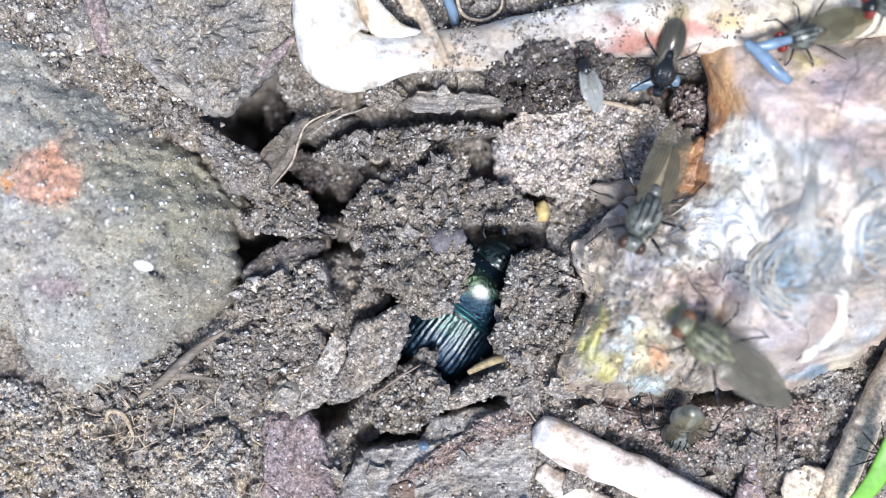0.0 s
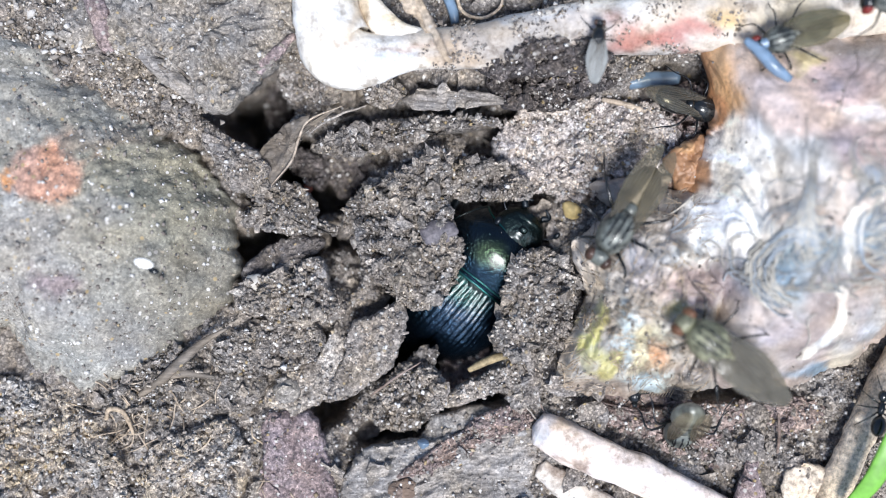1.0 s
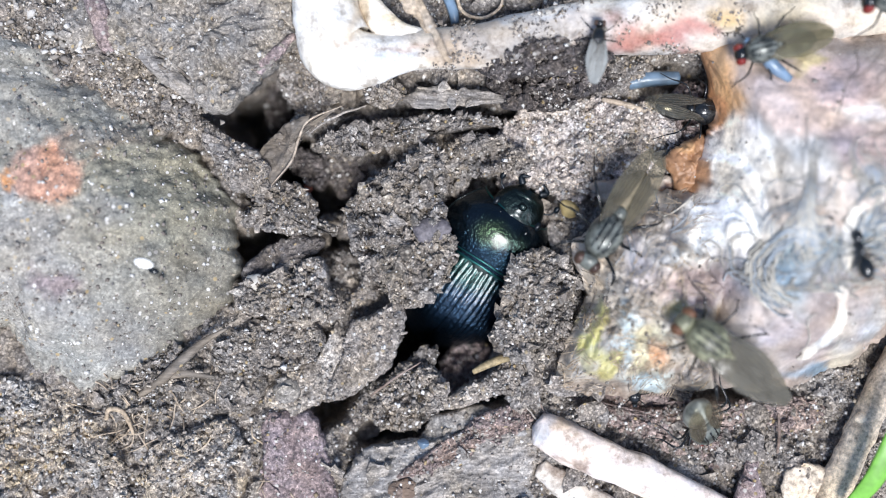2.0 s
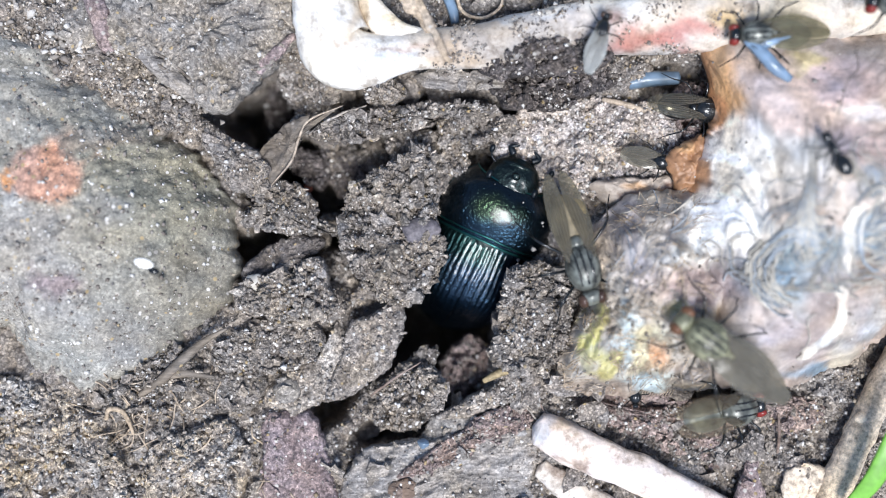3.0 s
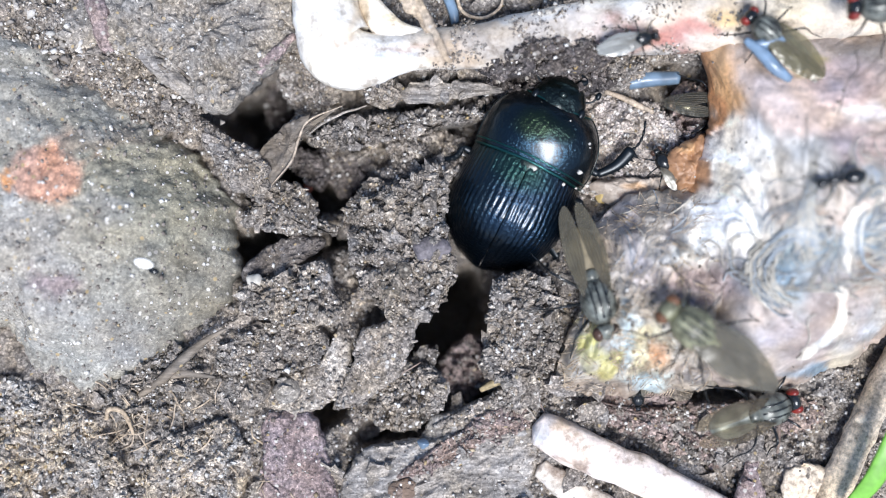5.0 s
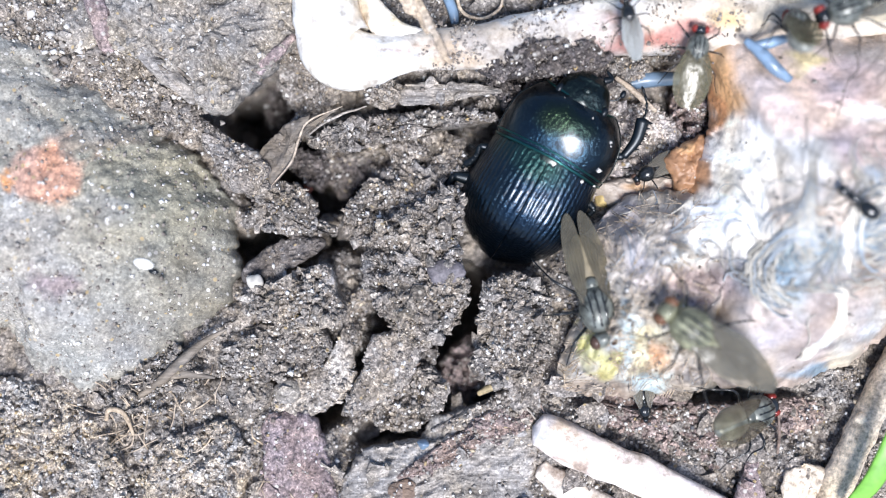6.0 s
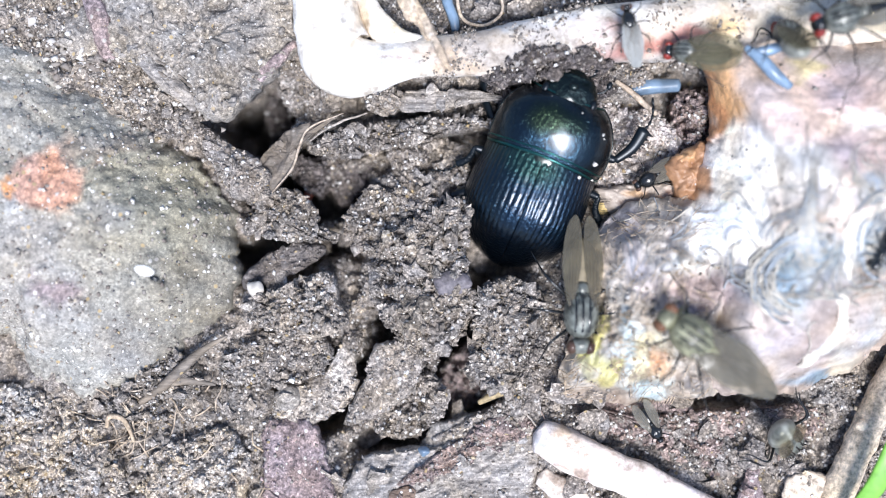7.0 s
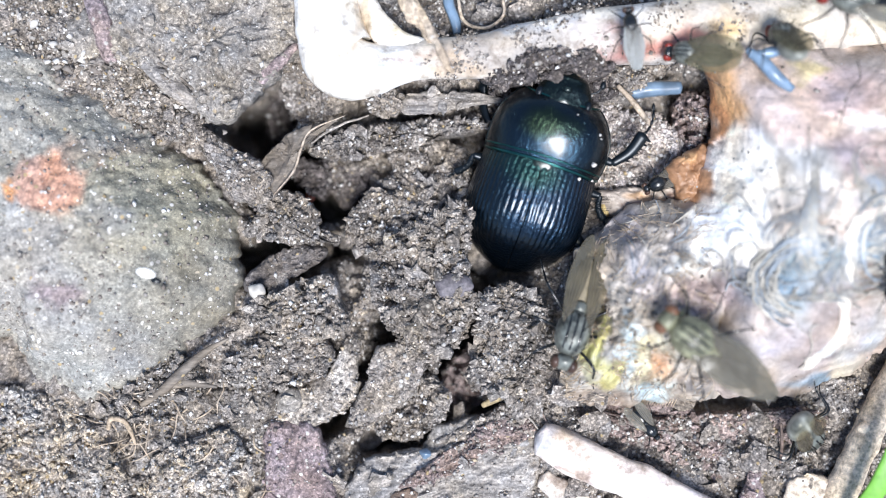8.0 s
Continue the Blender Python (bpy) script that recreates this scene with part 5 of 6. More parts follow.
    part("horn", *ball((0, 5.5, -0.82), (0.34, 0.3, 0.16), 8, 12), HEAD, head)
    for s in (1, -1):
        part("eye", *ball((1.85 * s, 4.7, -1.35), (0.3, 0.48, 0.3), 10, 14), LEG_BLACK, head)
        part("mandible", *tube([(0.8 * s, 6.7, -2.3), (1.15 * s, 7.1, -2.4), (0.6 * s, 7.45, -2.45)], [0.28, 0.22, 0.06], 12, 8, 0.5), LEG_BLACK, head)
        ant = part("antenna", *tube([(1.7 * s, 5.6, -2.0), (2.2 * s, 5.9, -2.0), (2.4 * s, 6.3, -2.0)], [0.09, 0.07, 0.09], 12, 6), LEG_BLACK, head)
        part("club", *ball((2.45 * s, 6.5, -2.0), (0.22, 0.34, 0.16), 8, 12), LEG_BLACK, ant)
    legs = {}
    for s in (1, -1):
        for which, hip, knee, foot, r in (("front", (2.6, 1.5, -3.0), (5.0, 1.7, -2.5), (6.0, 4.6, -2.6), 0.46), ("middle", (3.0, -1.4, -3.8), (5.0, -1.6, -3.3), (5.7, -3.4, -3.9), 0.4), ("hind", (3.0, -4.2, -3.9), (5.4, -5.4, -3.4), (5.9, -8.2, -4.0), 0.55)):
            pivot = Vector((hip[0] * s, hip[1], hip[2]))
            q = [np.array([(p[0] - hip[0]) * s, p[1] - hip[1], p[2] - hip[2]]) for p in (hip, knee, foot)]
            leg = part("leg", *tube([q[0], 0.5 * (q[0] + q[1]), q[1]], [r * 0.8, r, r * 0.55], 12, 10, 0.7), LEG_BLACK, root)
            leg.location = pivot * MM
            d = q[2] - q[1]
            side = np.array([d[1], -d[0], 0]) / (np.linalg.norm(d[:2]) + 1e-9) * s
            wide = 1.45 if which == "front" else 1.0
            bits = [tube([q[1], q[1] + 0.5 * d + side * 0.28, q[2]], [r * 0.45 * wide, r * 0.62 * wide, r * 0.74 * wide], 14, 10, 0.55)]
            teeth = []
            for k in range(6 if which == "front" else 4):
                b = q[1] + d * (0.25 + 0.14 * k * (6 if which == "front" else 8) / 6)
                teeth.append(tube([b + side * r * 0.3, b + side * r * 0.9 + d * 0.03, b + side * r * (1.75 if which == "front" else 1.0) + d * 0.07], [0.2, 0.15, 0.03], 5, 6))
            tibia = part("tibia", *bits[0], LEG_BLACK, leg, "toothed shin")
            for tooth in teeth:
                part("tooth", *tooth, LEG_BLACK, leg)
            tar, p = [], q[2]
            for k in range(5):
                nxt = p + d / np.linalg.norm(d) * 0.42 + side * (-0.12 * k)
                tar.append(tube([p, 0.6 * nxt + 0.4 * p, nxt], [0.06, 0.12, 0.05], 5, 6))
                p = nxt
            hairs = []
            rng = np.random.default_rng(7)
            for k in range(26):
                b = q[1] + d * rng.uniform(0, 1)
                e = side * rng.uniform(0.5, 1.1) * rng.choice([-1, 1]) + d * 0.06 + np.array([0, 0, rng.uniform(-0.3, 0.3)])
                hairs.append(tube([b, b + 0.5 * e, b + e], [0.02, 0.015, 0.006], 4, 4))
            part("tarsus", *join(*tar), LEG_BLACK, leg)
            tagged(part("bristles", *join(*hairs), LEG_BLACK, leg, "short stiff hairs"), kind="stuff")
            legs[which, s] = (leg, hip[0] * s, hip[1], hip[2])
    # soil specks carried on the back
    rng = np.random.default_rng(8)
    for p, size in (((3.3, 3.1, -0.75), 0.2), ((3.45, 2.85, -0.85), 0.13), ((3.6, 0.9, -0.7), 0.19), ((2.9, -0.4, -0.8), 0.1), ((-2.6, 4.0, -1.1), 0.09), ((1.3, 4.0, -0.45), 0.08), ((3.9, -0.3, -1.5), 0.15), ((-1.2, 4.3, -0.7), 0.07)):
        part("sand_grain", *grains([p], size, rng, 0.2), GRIT, root, "pale sand grain stuck to the shell", smooth=False)
    return root, legs


BEETLE, BEETLE_LEGS = build_beetle()


# ---- flies ----
def blade(width, u):
    """Width of a wing along its length: narrow root, broad rounded tip."""
    return width * (0.22 + 0.78 * min(1, u / 0.42) ** 0.8) * math.sqrt(max(0.004, 1 - max(0, (u - 0.5) / 0.505) ** 2.4))


def wing_mesh(length, width, side, cup=0.12):
    """A rounded wing blade from its root along -y, slightly vaulted."""
    V, n, m = [], 22, 9
    for i in range(n):
        u = i / (n - 1)
        w = blade(width, u)
        for j in range(m):
            v = j / (m - 1) - 0.42
            V.append((side * v * w, -length * u, cup * width * (0.25 - v * v) + 0.02 * length * math.sin(5 * u)))
    V = np.array(V)
    F = grid_faces(n, m)
    W = V - [0, 0, 0.012]
    if side > 0:
        F = [q[::-1] for q in F]
    return np.concatenate([V, W]), F + [tuple(k + len(V) for k in q[::-1]) for q in F]


def veins(length, width, side):
    out = []
    for k, (a, b) in enumerate(((-0.38, -0.40), (-0.3, -0.2), (-0.15, 0.0), (0.05, 0.2), (0.2, 0.42))):
        P = []
        for u in (0.02, 0.3, 0.6, 0.95 - 0.08 * k):
            w = blade(width, u)
            v = a + (b - a) * u
            P.append((side * v * w, -length * u, 0.12 * width * (0.25 - v * v) + 0.02 * length * math.sin(5 * u) + 0.01))
        out.append(tube(P, [0.022, 0.016, 0.012, 0.006], 10, 5))
    return out


def fly(size, label, thorax=FLY_GREY, abdomen=FLY_OLIVE, eye=EYE_RED, wing=WING, spread=14, lift=4, slim=1.0, wide=1.0, group="flies on the carcass", seed=1, leg=0.62):
    """A fly of that body length in mm, head to +y, feet at z = 0."""
    k = size / 7.0
    root = base("fly", (0, 0, 0), label, "fly", group)
    th = part("thorax", *ball((0, 0.7 * k, 1.7 * k), (1.15 * k * slim, 1.45 * k, 1.05 * k), 12, 18), thorax, root)
    hairs = []
    rng = np.random.default_rng(seed)
    for j in range(22):
        a, b = rng.uniform(-1.2, 1.2), rng.uniform(-1, 1)
        p = np.array([1.1 * k * slim * math.sin(a), 0.7 * k + 1.2 * k * b * 0.8, 1.7 * k + 1.0 * k * math.cos(a) * math.sqrt(1 - 0.6 * b * b)])
        hairs.append(tube([p, p + np.array([0.25 * math.sin(a), -0.22, 0.3]) * k, p + np.array([0.4 * math.sin(a), -0.5, 0.45]) * k], [0.025 * k, 0.018 * k, 0.006], 4, 4))
    tagged(part("bristles", *join(*hairs), FLY_BLACK, th), kind="stuff")
    for j in (-1, 0, 1):
        P = [(0.42 * j * k * slim, (0.7 + 1.25 * q) * k, (1.72 + 1.03 * math.sqrt(max(0, 1 - (0.42 * j / 1.15) ** 2 - (1.25 * q / 1.45) ** 2))) * k) for q in (-0.85, -0.4, 0, 0.4, 0.85)]
        part("stripe", *tube(P, [0.065 * k] * 5, 12, 6, 0.25), FLY_BLACK, th)
    ab = ball((0, -1.9 * k, 1.2 * k), (1.12 * k * slim, 1.95 * k, 0.8 * k), 16, 20)
    part("abdomen", *ab, abdomen, root)
    part("scutellum", *ball((0, -0.75 * k, 1.9 * k), (0.55 * k * slim, 0.45 * k, 0.4 * k), 8, 12), thorax, root)
    head = part("head", *ball((0, 2.45 * k, 1.55 * k), (0.8 * k * slim, 0.5 * k, 0.72 * k), 10, 14), FLY_BLACK if eye is EYE_RED else thorax, root)
    for s in (1, -1):
        part("eye", *ball((0.56 * k * s * slim, 2.55 * k, 1.65 * k), (0.33 * k, 0.42 * k, 0.55 * k), 10, 14), eye, head)
        w = part("wing", *wing_mesh(5.6 * k, 1.75 * wide * k * slim ** 0.5, s), wing, root, "clear veined wing")
        w.location = Vector((0.75 * k * s * slim, 0.4 * k, 2.35 * k)) * MM
        w.rotation_euler = (radians(lift), radians(6 * s), radians(spread * s))
        for vein in veins(5.6 * k, 1.75 * wide * k * slim ** 0.5, s):
            part("vein", *vein, VEIN, w)
        for y, kx, ky, fx, fy in ((1.4, 1.7, 2.3, 2.3, 3.4), (0.6, 2.2, 0.5, 3.3, 0.2), (-0.2, 2.0, -1.4, 2.9, -3.2)):
            P = [(0.6 * s * k * slim, y * k, 1.1 * k), (kx * s * k, ky * k, 1.7 * k), ((kx + fx) / 2 * s * k, (ky + fy) / 2 * k, 0.6 * k), (fx * s * k, fy * k, 0.05 * k)]
            part("leg", *tube(P, [0.17 * k * leg, 0.13 * k * leg, 0.08 * k * leg, 0.05 * k * leg], 12, 6), FLY_BLACK, root)
    return root


def build_ant():
    root = base("ant", (0, 0, 0), "small glossy black ant on the carcass", "ant")
    part("abdomen", *ball((0, -1.0, 0.75), (0.55, 0.8, 0.5), 12, 14), FLY_BLACK, root)
    part("thorax", *ball((0, 0.3, 0.7), (0.28, 0.6, 0.3), 10, 12), FLY_BLACK, root)
    part("head", *ball((0, 1.2, 0.7), (0.38, 0.45, 0.32), 10, 12), FLY_BLACK, root)
    for s in (1, -1):
        part("antenna", *tube([(0.15 * s, 1.5, 0.8), (0.5 * s, 2.0, 1.0), (0.7 * s, 2.6, 0.7)], [0.05, 0.04, 0.04], 8, 5), FLY_BLACK, root)
        for y, fy in ((0.6, 1.4), (0.3, 0.2), (0.0, -1.3)):
            part("leg", *tube([(0.15 * s, y, 0.6), (0.9 * s, 0.6 * y + 0.4 * fy, 1.0), (1.5 * s, fy, 0.03)], [0.08, 0.06, 0.03], 8, 5), FLY_BLACK, root)
    return root


FLIES = {
    "edge": fly(8.8, "greyish fly with glassy folded wings beside the beetle", abdomen=FLY_AMBER, eye=EYE_BROWN, wing=WING_GLASS, spread=-2, lift=8, wide=0.66, slim=0.9, seed=1),
    "flank": fly(8.8, "large grey-green fly with folded smoky wings on the carcass", thorax=FLY_MOSS, abdomen=FLY_AMBER, eye=EYE_ORANGE, wing=WING_SMOKE, spread=-9, lift=5, wide=0.95, seed=2, leg=0.5),
    "under": fly(7.6, "dark fly feeding at the carcass's lower edge", abdomen=FLY_PALE, wing=WING_BROWN, spread=-2, wide=0.7, seed=3),
    "gap": fly(6.0, "dark glossy fly crawling in the gap under the skin", thorax=FLY_BLACK, abdomen=FLY_BLACK, eye=EYE_BROWN, wing=WING_CLEAR, spread=-6, wide=0.6, seed=4),
    "olive": fly(5.2, "striped fly with red eyes and olive wings on the bone", abdomen=FLY_GREY, wing=WING_OLIVE, spread=-5, wide=1.35, seed=10),
    "bone": fly(4.0, "small slim fly with smoky grey wings on the bone", thorax=FLY_BLACK, abdomen=FLY_BLACK, eye=EYE_BROWN, wing=WING_PALE, spread=-9, lift=1, slim=0.8, wide=1.3, seed=5),
    "quill": fly(6.2, "fly with red eyes and olive wings beside blue quills", abdomen=FLY_PALE, wing=WING_OLIVE, spread=-7, seed=6),
    "corner": fly(7.0, "dark fly with bright red eyes on the bone", abdomen=FLY_BLACK, wing=WING, spread=5, seed=7),
    "small": fly(3.8, "small dark fly with brown eyes on the soil", thorax=FLY_BLACK, abdomen=FLY_GREY, eye=EYE_BROWN, wing=WING_SMOKE, spread=-6, seed=8),
    "soil": fly(3.0, "tiny dark fly on the soil beside the carcass", thorax=FLY_BLACK, abdomen=FLY_BLACK, eye=EYE_BROWN, wing=WING, spread=4, seed=9),
}
ANT = build_ant()


# ---- small things ----
def rod(name, P, R, mat, label, category, n=24, sides=8, squash=1.0, rough=0.03, seed=1, group=""):
    V, F = tube(P, R, n, sides, squash)
    ob = part(name, jitter(V, rough, 0.8, 2, seed), F, mat)
    return tagged(ob, label, category, group)


def build_small():
    rod("feather_quill", [(0.0, 21.3, 1.0), (0.3, 19.2, 1.0), (0.8, 17.8, 1.0), (0.9, 17.0, 1.0)], [0.40, 0.42, 0.40, 0.30], QUILL, "blue-grey sheathed feather quill behind the bone", "quill", seed=1)
    rod("feather_quill", [(14.2, 12.7, -0.5), (15.8, 13.0, -0.5), (18.0, 13.1, -0.5)], [0.55, 0.60, 0.50], QUILL, "short blue-grey quill stub under the bone", "quill", seed=2)
    rod("feather_quill", [(21.4, 14.8, 6.5), (22.4, 14.0, 6.6), (23.4, 12.9, 6.6), (24.6, 12.0, 6.4)], [0.25, 0.45, 0.50, 0.30], QUILL, "blue-grey quill stuck to the skin", "quill", seed=3)
    rod("feather_quill", [(21.5, 14.4, 6.5), (23.0, 14.6, 6.6), (24.6, 15.0, 6.6)], [0.20, 0.40, 0.30], QUILL, "short blue-grey quill beside another", "quill", seed=4)
    rod("curled_root", [(1.0, 19.5, 1.5), (1.3, 18.0, 1.5), (2.4, 17.3, 1.5), (3.6, 17.5, 1.5), (4.4, 18.4, 1.5), (4.3, 19.7, 1.5)], [0.13, 0.14, 0.14, 0.13, 0.12, 0.10], ROOT, "thin pale root curled in a loop", "root", 40, 8, seed=5)
    CLODS["straw"] = rod("straw", [(1.9, -9.1, 1.2), (2.8, -8.6, 1.4), (3.8, -8.2, 1.5), (4.7, -8.0, 1.4)], [0.20, 0.32, 0.34, 0.22], STRAW, "short yellow straw fragment", "straw", seed=6)
    rod("straw", [(-20.5, -9.6, 1.3), (-19.4, -9.3, 1.5), (-18.4, -9.4, 1.4), (-17.1, -9.6, 1.3)], [0.20, 0.32, 0.26, 0.10], LEAF, "short yellow-brown straw piece", "straw", seed=7)
    rod("straw", [(-22.8, -11.0, 1.2), (-21.1, -9.8, 1.4), (-19.4, -8.2, 1.7), (-17.8, -6.9, 2.0), (-16.1, -5.9, 2.0)], [0.20, 0.36, 0.40, 0.25, 0.10], LEAF, "bent dry grass stem beside the stone", "straw", seed=8)
    for k, line in enumerate((([(-10.1, 8.7, 0.8), (-8.2, 9.9, 1.4), (-5.7, 10.8, 1.2)], [0.07, 0.12, 0.06]), ([(-5.5, -11.1, 0.6), (-3.6, -9.7, 0.9), (-1.7, -8.5, 0.8)], [0.08, 0.10, 0.05]), ([(5.2, -11.0, 0.8), (6.4, -12.1, 1.2), (7.5, -13.4, 1.0)], [0.05, 0.08, 0.05]), ([(7.1, -10.6, 0.8), (7.3, -11.6, 1.1), (7.8, -12.7, 1.0)], [0.05, 0.07, 0.05]))):
        rod("bark_sliver", *line, BARK_BROWN if k % 2 else BARK, "thin splinter of bark in the soil", "bark sliver", 24, 7, 0.6, 0.08, 20 + k, "bark slivers")
    twig = rod("twig", [(34.6, -6.9, 1.7), (33.3, -9.2, 1.5), (32.2, -11.9, 1.3), (30.9, -14.9, 1.1), (30.0, -16.9, 1.0), (28.7, -19.8, 0.9)], [1.0, 1.1, 1.15, 1.15, 1.2, 1.2], TWIG, "pale brown bent twig on the soil", "twig", 40, 16, rough=0.1, seed=9)
    part("knot", *tube([(31.6, -12.5, 1.7), (31.0, -12.6, 2.0), (30.6, -12.6, 2.1)], [0.50, 0.45, 0.20], 10, 10), TWIG, twig, "small broken side knot")
    rod("dry_straw", [(-23.0, 14.9, 1.9), (-21.4, 13.8, 2.2), (-19.6, 12.6, 2.2), (-18.4, 11.4, 2.0)], [0.12, 0.18, 0.16, 0.08], LEAF, "dry fibrous stem on the stone slab", "stem", seed=10)
    rod("dry_straw", [(-22.4, 15.0, 1.9), (-20.5, 14.1, 2.3), (-18.7, 12.6, 2.2)], [0.08, 0.10, 0.08], LEAF, "thin dry stem on the stone slab", "stem", seed=11)
    rod("bark_stick", [(-26.7, 21.1, 2.0), (-26.0, 18.6, 2.0), (-25.3, 16.4, 2.0), (-25.0, 14.7, 1.6)], [0.75, 0.80, 0.75, 0.50], BARK_PURPLE, "purplish grey stick on the stone slab", "stick", 30, 14, rough=0.1, seed=12)
    rod("rootlet", [(9.8, 4.5, -1.2), (11.6, 4.5, -1.0), (13.1, 4.6, -0.8)], [0.10, 0.10, 0.09], BARK_BROWN, "dark thin rootlet crossing the soil", "root", seed=13)
    rod("tendon", [(-2.3, 18.8, 4.8), (-1.6, 17.3, 5.3), (-0.9, 15.8, 5.5), (0.0, 14.2, 5.6), (0.6, 13.4, 5.4)], [0.35, 0.30, 0.30, 0.25, 0.15], ROOT, "dried strip of tissue lying over the bone", "tissue", 30, 10, 0.4, 0.12, 14)
    rod("hair", [(28.6, 13.7, 8.3), (28.7, 12.5, 8.5), (27.9, 11.4, 8.5), (27.3, 9.2, 8.4)], [0.05, 0.06, 0.06, 0.04], SOIL_DARK_AND_SHADE, "dark bent hair on the skin", "hair", seed=15)
    tagged(part("grass_blade", *tube([(29.6, -19.0, 3.5), (31.0, -16.6, 5.0), (32.0, -13.6, 6.0), (33.2, -10.4, 6.0)], [0.50, 0.75, 0.70, 0.30], 24, 10, 0.25), GRASS), "bright green grass blade at the soil's edge", "grass blade")
    rod("dry_straw", [(25.3, -12.4, 0.8), (25.3, -14.0, 1.0), (25.2, -15.4, 0.8)], [0.10, 0.14, 0.10], BARK_BROWN, "thin reddish brown stalk on the soil", "straw", seed=17)
    clod("bark_flake", [(23.1, -15.8), (23.9, -17.1), (24.4, -19.5), (21.9, -19.5), (22.5, -17.4)], 0.9, 0.4, BARK_PURPLE, "pinkish pointed bark flake on the soil", "bark flake", seed=79, dome=0.15, rough=0.1, wob=0.1, crumbs=6)
    clod("bark_flake", [(25.8, -16.7), (28.3, -16.3), (29.7, -17.4), (28.1, -19.1), (25.6, -18.8)], 1.1, 0.4, TWIG, "cream coloured bark flake on the soil", "bark flake", seed=80, dome=0.2, rough=0.12, wob=0.15, crumbs=6)
    clod("pebble", [(-1.9, -14.5), (-1.4, -14.3), (-1.0, -14.7), (-1.5, -15.1)], 1.0, 0.4, QUILL, "tiny blue-grey pebble on the wood", "pebble", seed=81, dome=0.2, rough=0.03, wob=0.03, crumbs=0)
    clod("bark_flake", [(-4.0, -17.9), (-3.1, -17.2), (-2.0, -17.5), (-2.1, -18.7), (-3.6, -18.9)], 1.1, 0.3, BARK_BROWN, "small rusty brown flake on the wood", "bark flake", seed=82, dome=0.1, rough=0.25, wob=0.3, crumbs=60)
    tissue = clod("tissue_scrap", [(-3.4, 19.1), (-1.6, 18.2), (-0.6, 16.6), (-0.4, 15.9), (-1.2, 15.6), (-1.8, 16.4), (-2.8, 17.4)], 5.0, 0.3, ROOT, "torn pale scrap of dried tissue", "tissue", seed=71, dome=0.1, rough=0.2, wob=0.3, crumbs=0)
    # dry leaf with a curled edge
    leaf = clod("dry_leaf", [(-7.7, 10.6), (-10.0, 9.7), (-10.7, 8.3), (-11.3, 6.6), (-12.9, 4.7), (-13.3, 5.9), (-13.9, 7.1), (-13.2, 8.2), (-11.2, 9.6)], 1.3, 0.12, LEAF, "dry curled brown leaf fragment over the hollow", "leaf", seed=72, dome=0.2, lean=(0.25, 0.1), rough=0.3, wob=0.12, crumbs=8, ridge=(50, 0.4, 0.12))
    edge = part("curled_edge", *tube([(-7.4, 10.6, 2.6), (-9.9, 9.6, 2.2), (-10.7, 8.3, 2.1), (-11.3, 6.6, 1.8), (-13.0, 4.7, 1.0)], [0.03, 0.08, 0.10, 0.09, 0.03], 30, 7, 0.6), ROOT, leaf, "pale curled leaf edge")
    edge.location = -leaf.location
    clod("dry_bract", [(-22.8, 14.8), (-21.7, 14.5), (-19.7, 13.2), (-18.3, 11.6), (-18.6, 10.7), (-19.7, 11.5), (-21.1, 12.7), (-22.3, 13.8)], 2.3, 0.25, BARK, "pale striped dry bract on the slab", "bract", seed=77, dome=0.25, rough=0.12, wob=0.1, crumbs=0, ridge=(-38, 0.25, 0.25))
    rod("curled_root", [(-25.3, -12.8, 1.2), (-25.0, -12.0, 1.4), (-24.1, -12.1, 1.5), (-23.6, -12.8, 1.4), (-23.2, -13.9, 1.2)], [0.16, 0.20, 0.20, 0.18, 0.12], ROOT, "pale curled root end in the soil", "root", 24, 8, seed=83)
    rod("dark_root", [(-11.0, 15.9, 2.2), (-12.1, 14.8, 2.4), (-13.3, 13.7, 2.2), (-14.5, 12.3, 1.6)], [0.30, 0.42, 0.40, 0.25], BARK_PURPLE, "purplish root at the slab's edge", "root", 26, 10, 0.7, 0.1, 78)
    clod("pebble", [(-14.7, -2.1), (-13.8, -1.9), (-13.5, -2.5), (-14.1, -3.2), (-14.6, -2.7)], 1.5, 0.5, CREAM, "tiny off-white pebble on the clod", "pebble", seed=73, dome=0.25, rough=0.05, wob=0.05, crumbs=0).parent = None
    clod("pebble", [(-23.1, 16.9), (-22.6, 17.1), (-22.3, 16.7), (-22.7, 16.3)], 2.3, 0.4, CRUMB_YELLOW, "tiny yellow pebble on the slab", "pebble", seed=74, dome=0.2, rough=0.04, wob=0.04, crumbs=0)
    clod("pebble", [(-11.0, 5.2), (-10.5, 5.4), (-10.2, 4.8), (-10.7, 4.3)], -3.0, 0.5, plain("red_seed", (0.5, 0.17, 0.11), 0.5), "small reddish seed deep in the hollow", "seed", seed=75, dome=0.3, rough=0.03, wob=0.03, crumbs=0)
    midge = base("midge", (-20.99, -1.17, 6), "tiny white-winged midge on the stone", "midge")
    part("wing", *ball((-0.25, 0.1, 0.4), (0.75, 0.36, 0.1), 8, 14), PALE_WING, midge)
    part("body", *ball((0.55, -0.25, 0.28), (0.42, 0.25, 0.22), 8, 12), FLY_BLACK, midge)
    midge.rotation_euler = (0, 0, radians(-15))
    rng = np.random.default_rng(34)
    P = []
    while len(P) < 420:
        u = rng.uniform(0, 1)
        x, y = (1 - u) * -30.80 + u * -18.67 + rng.normal(0, 1.1), (1 - u) * 16.21 + u * 10.46 + rng.normal(0, 0.9)
        P.append((x, y, max(float(soil_height([x], [y])[0]), 1.0) + 0.1))
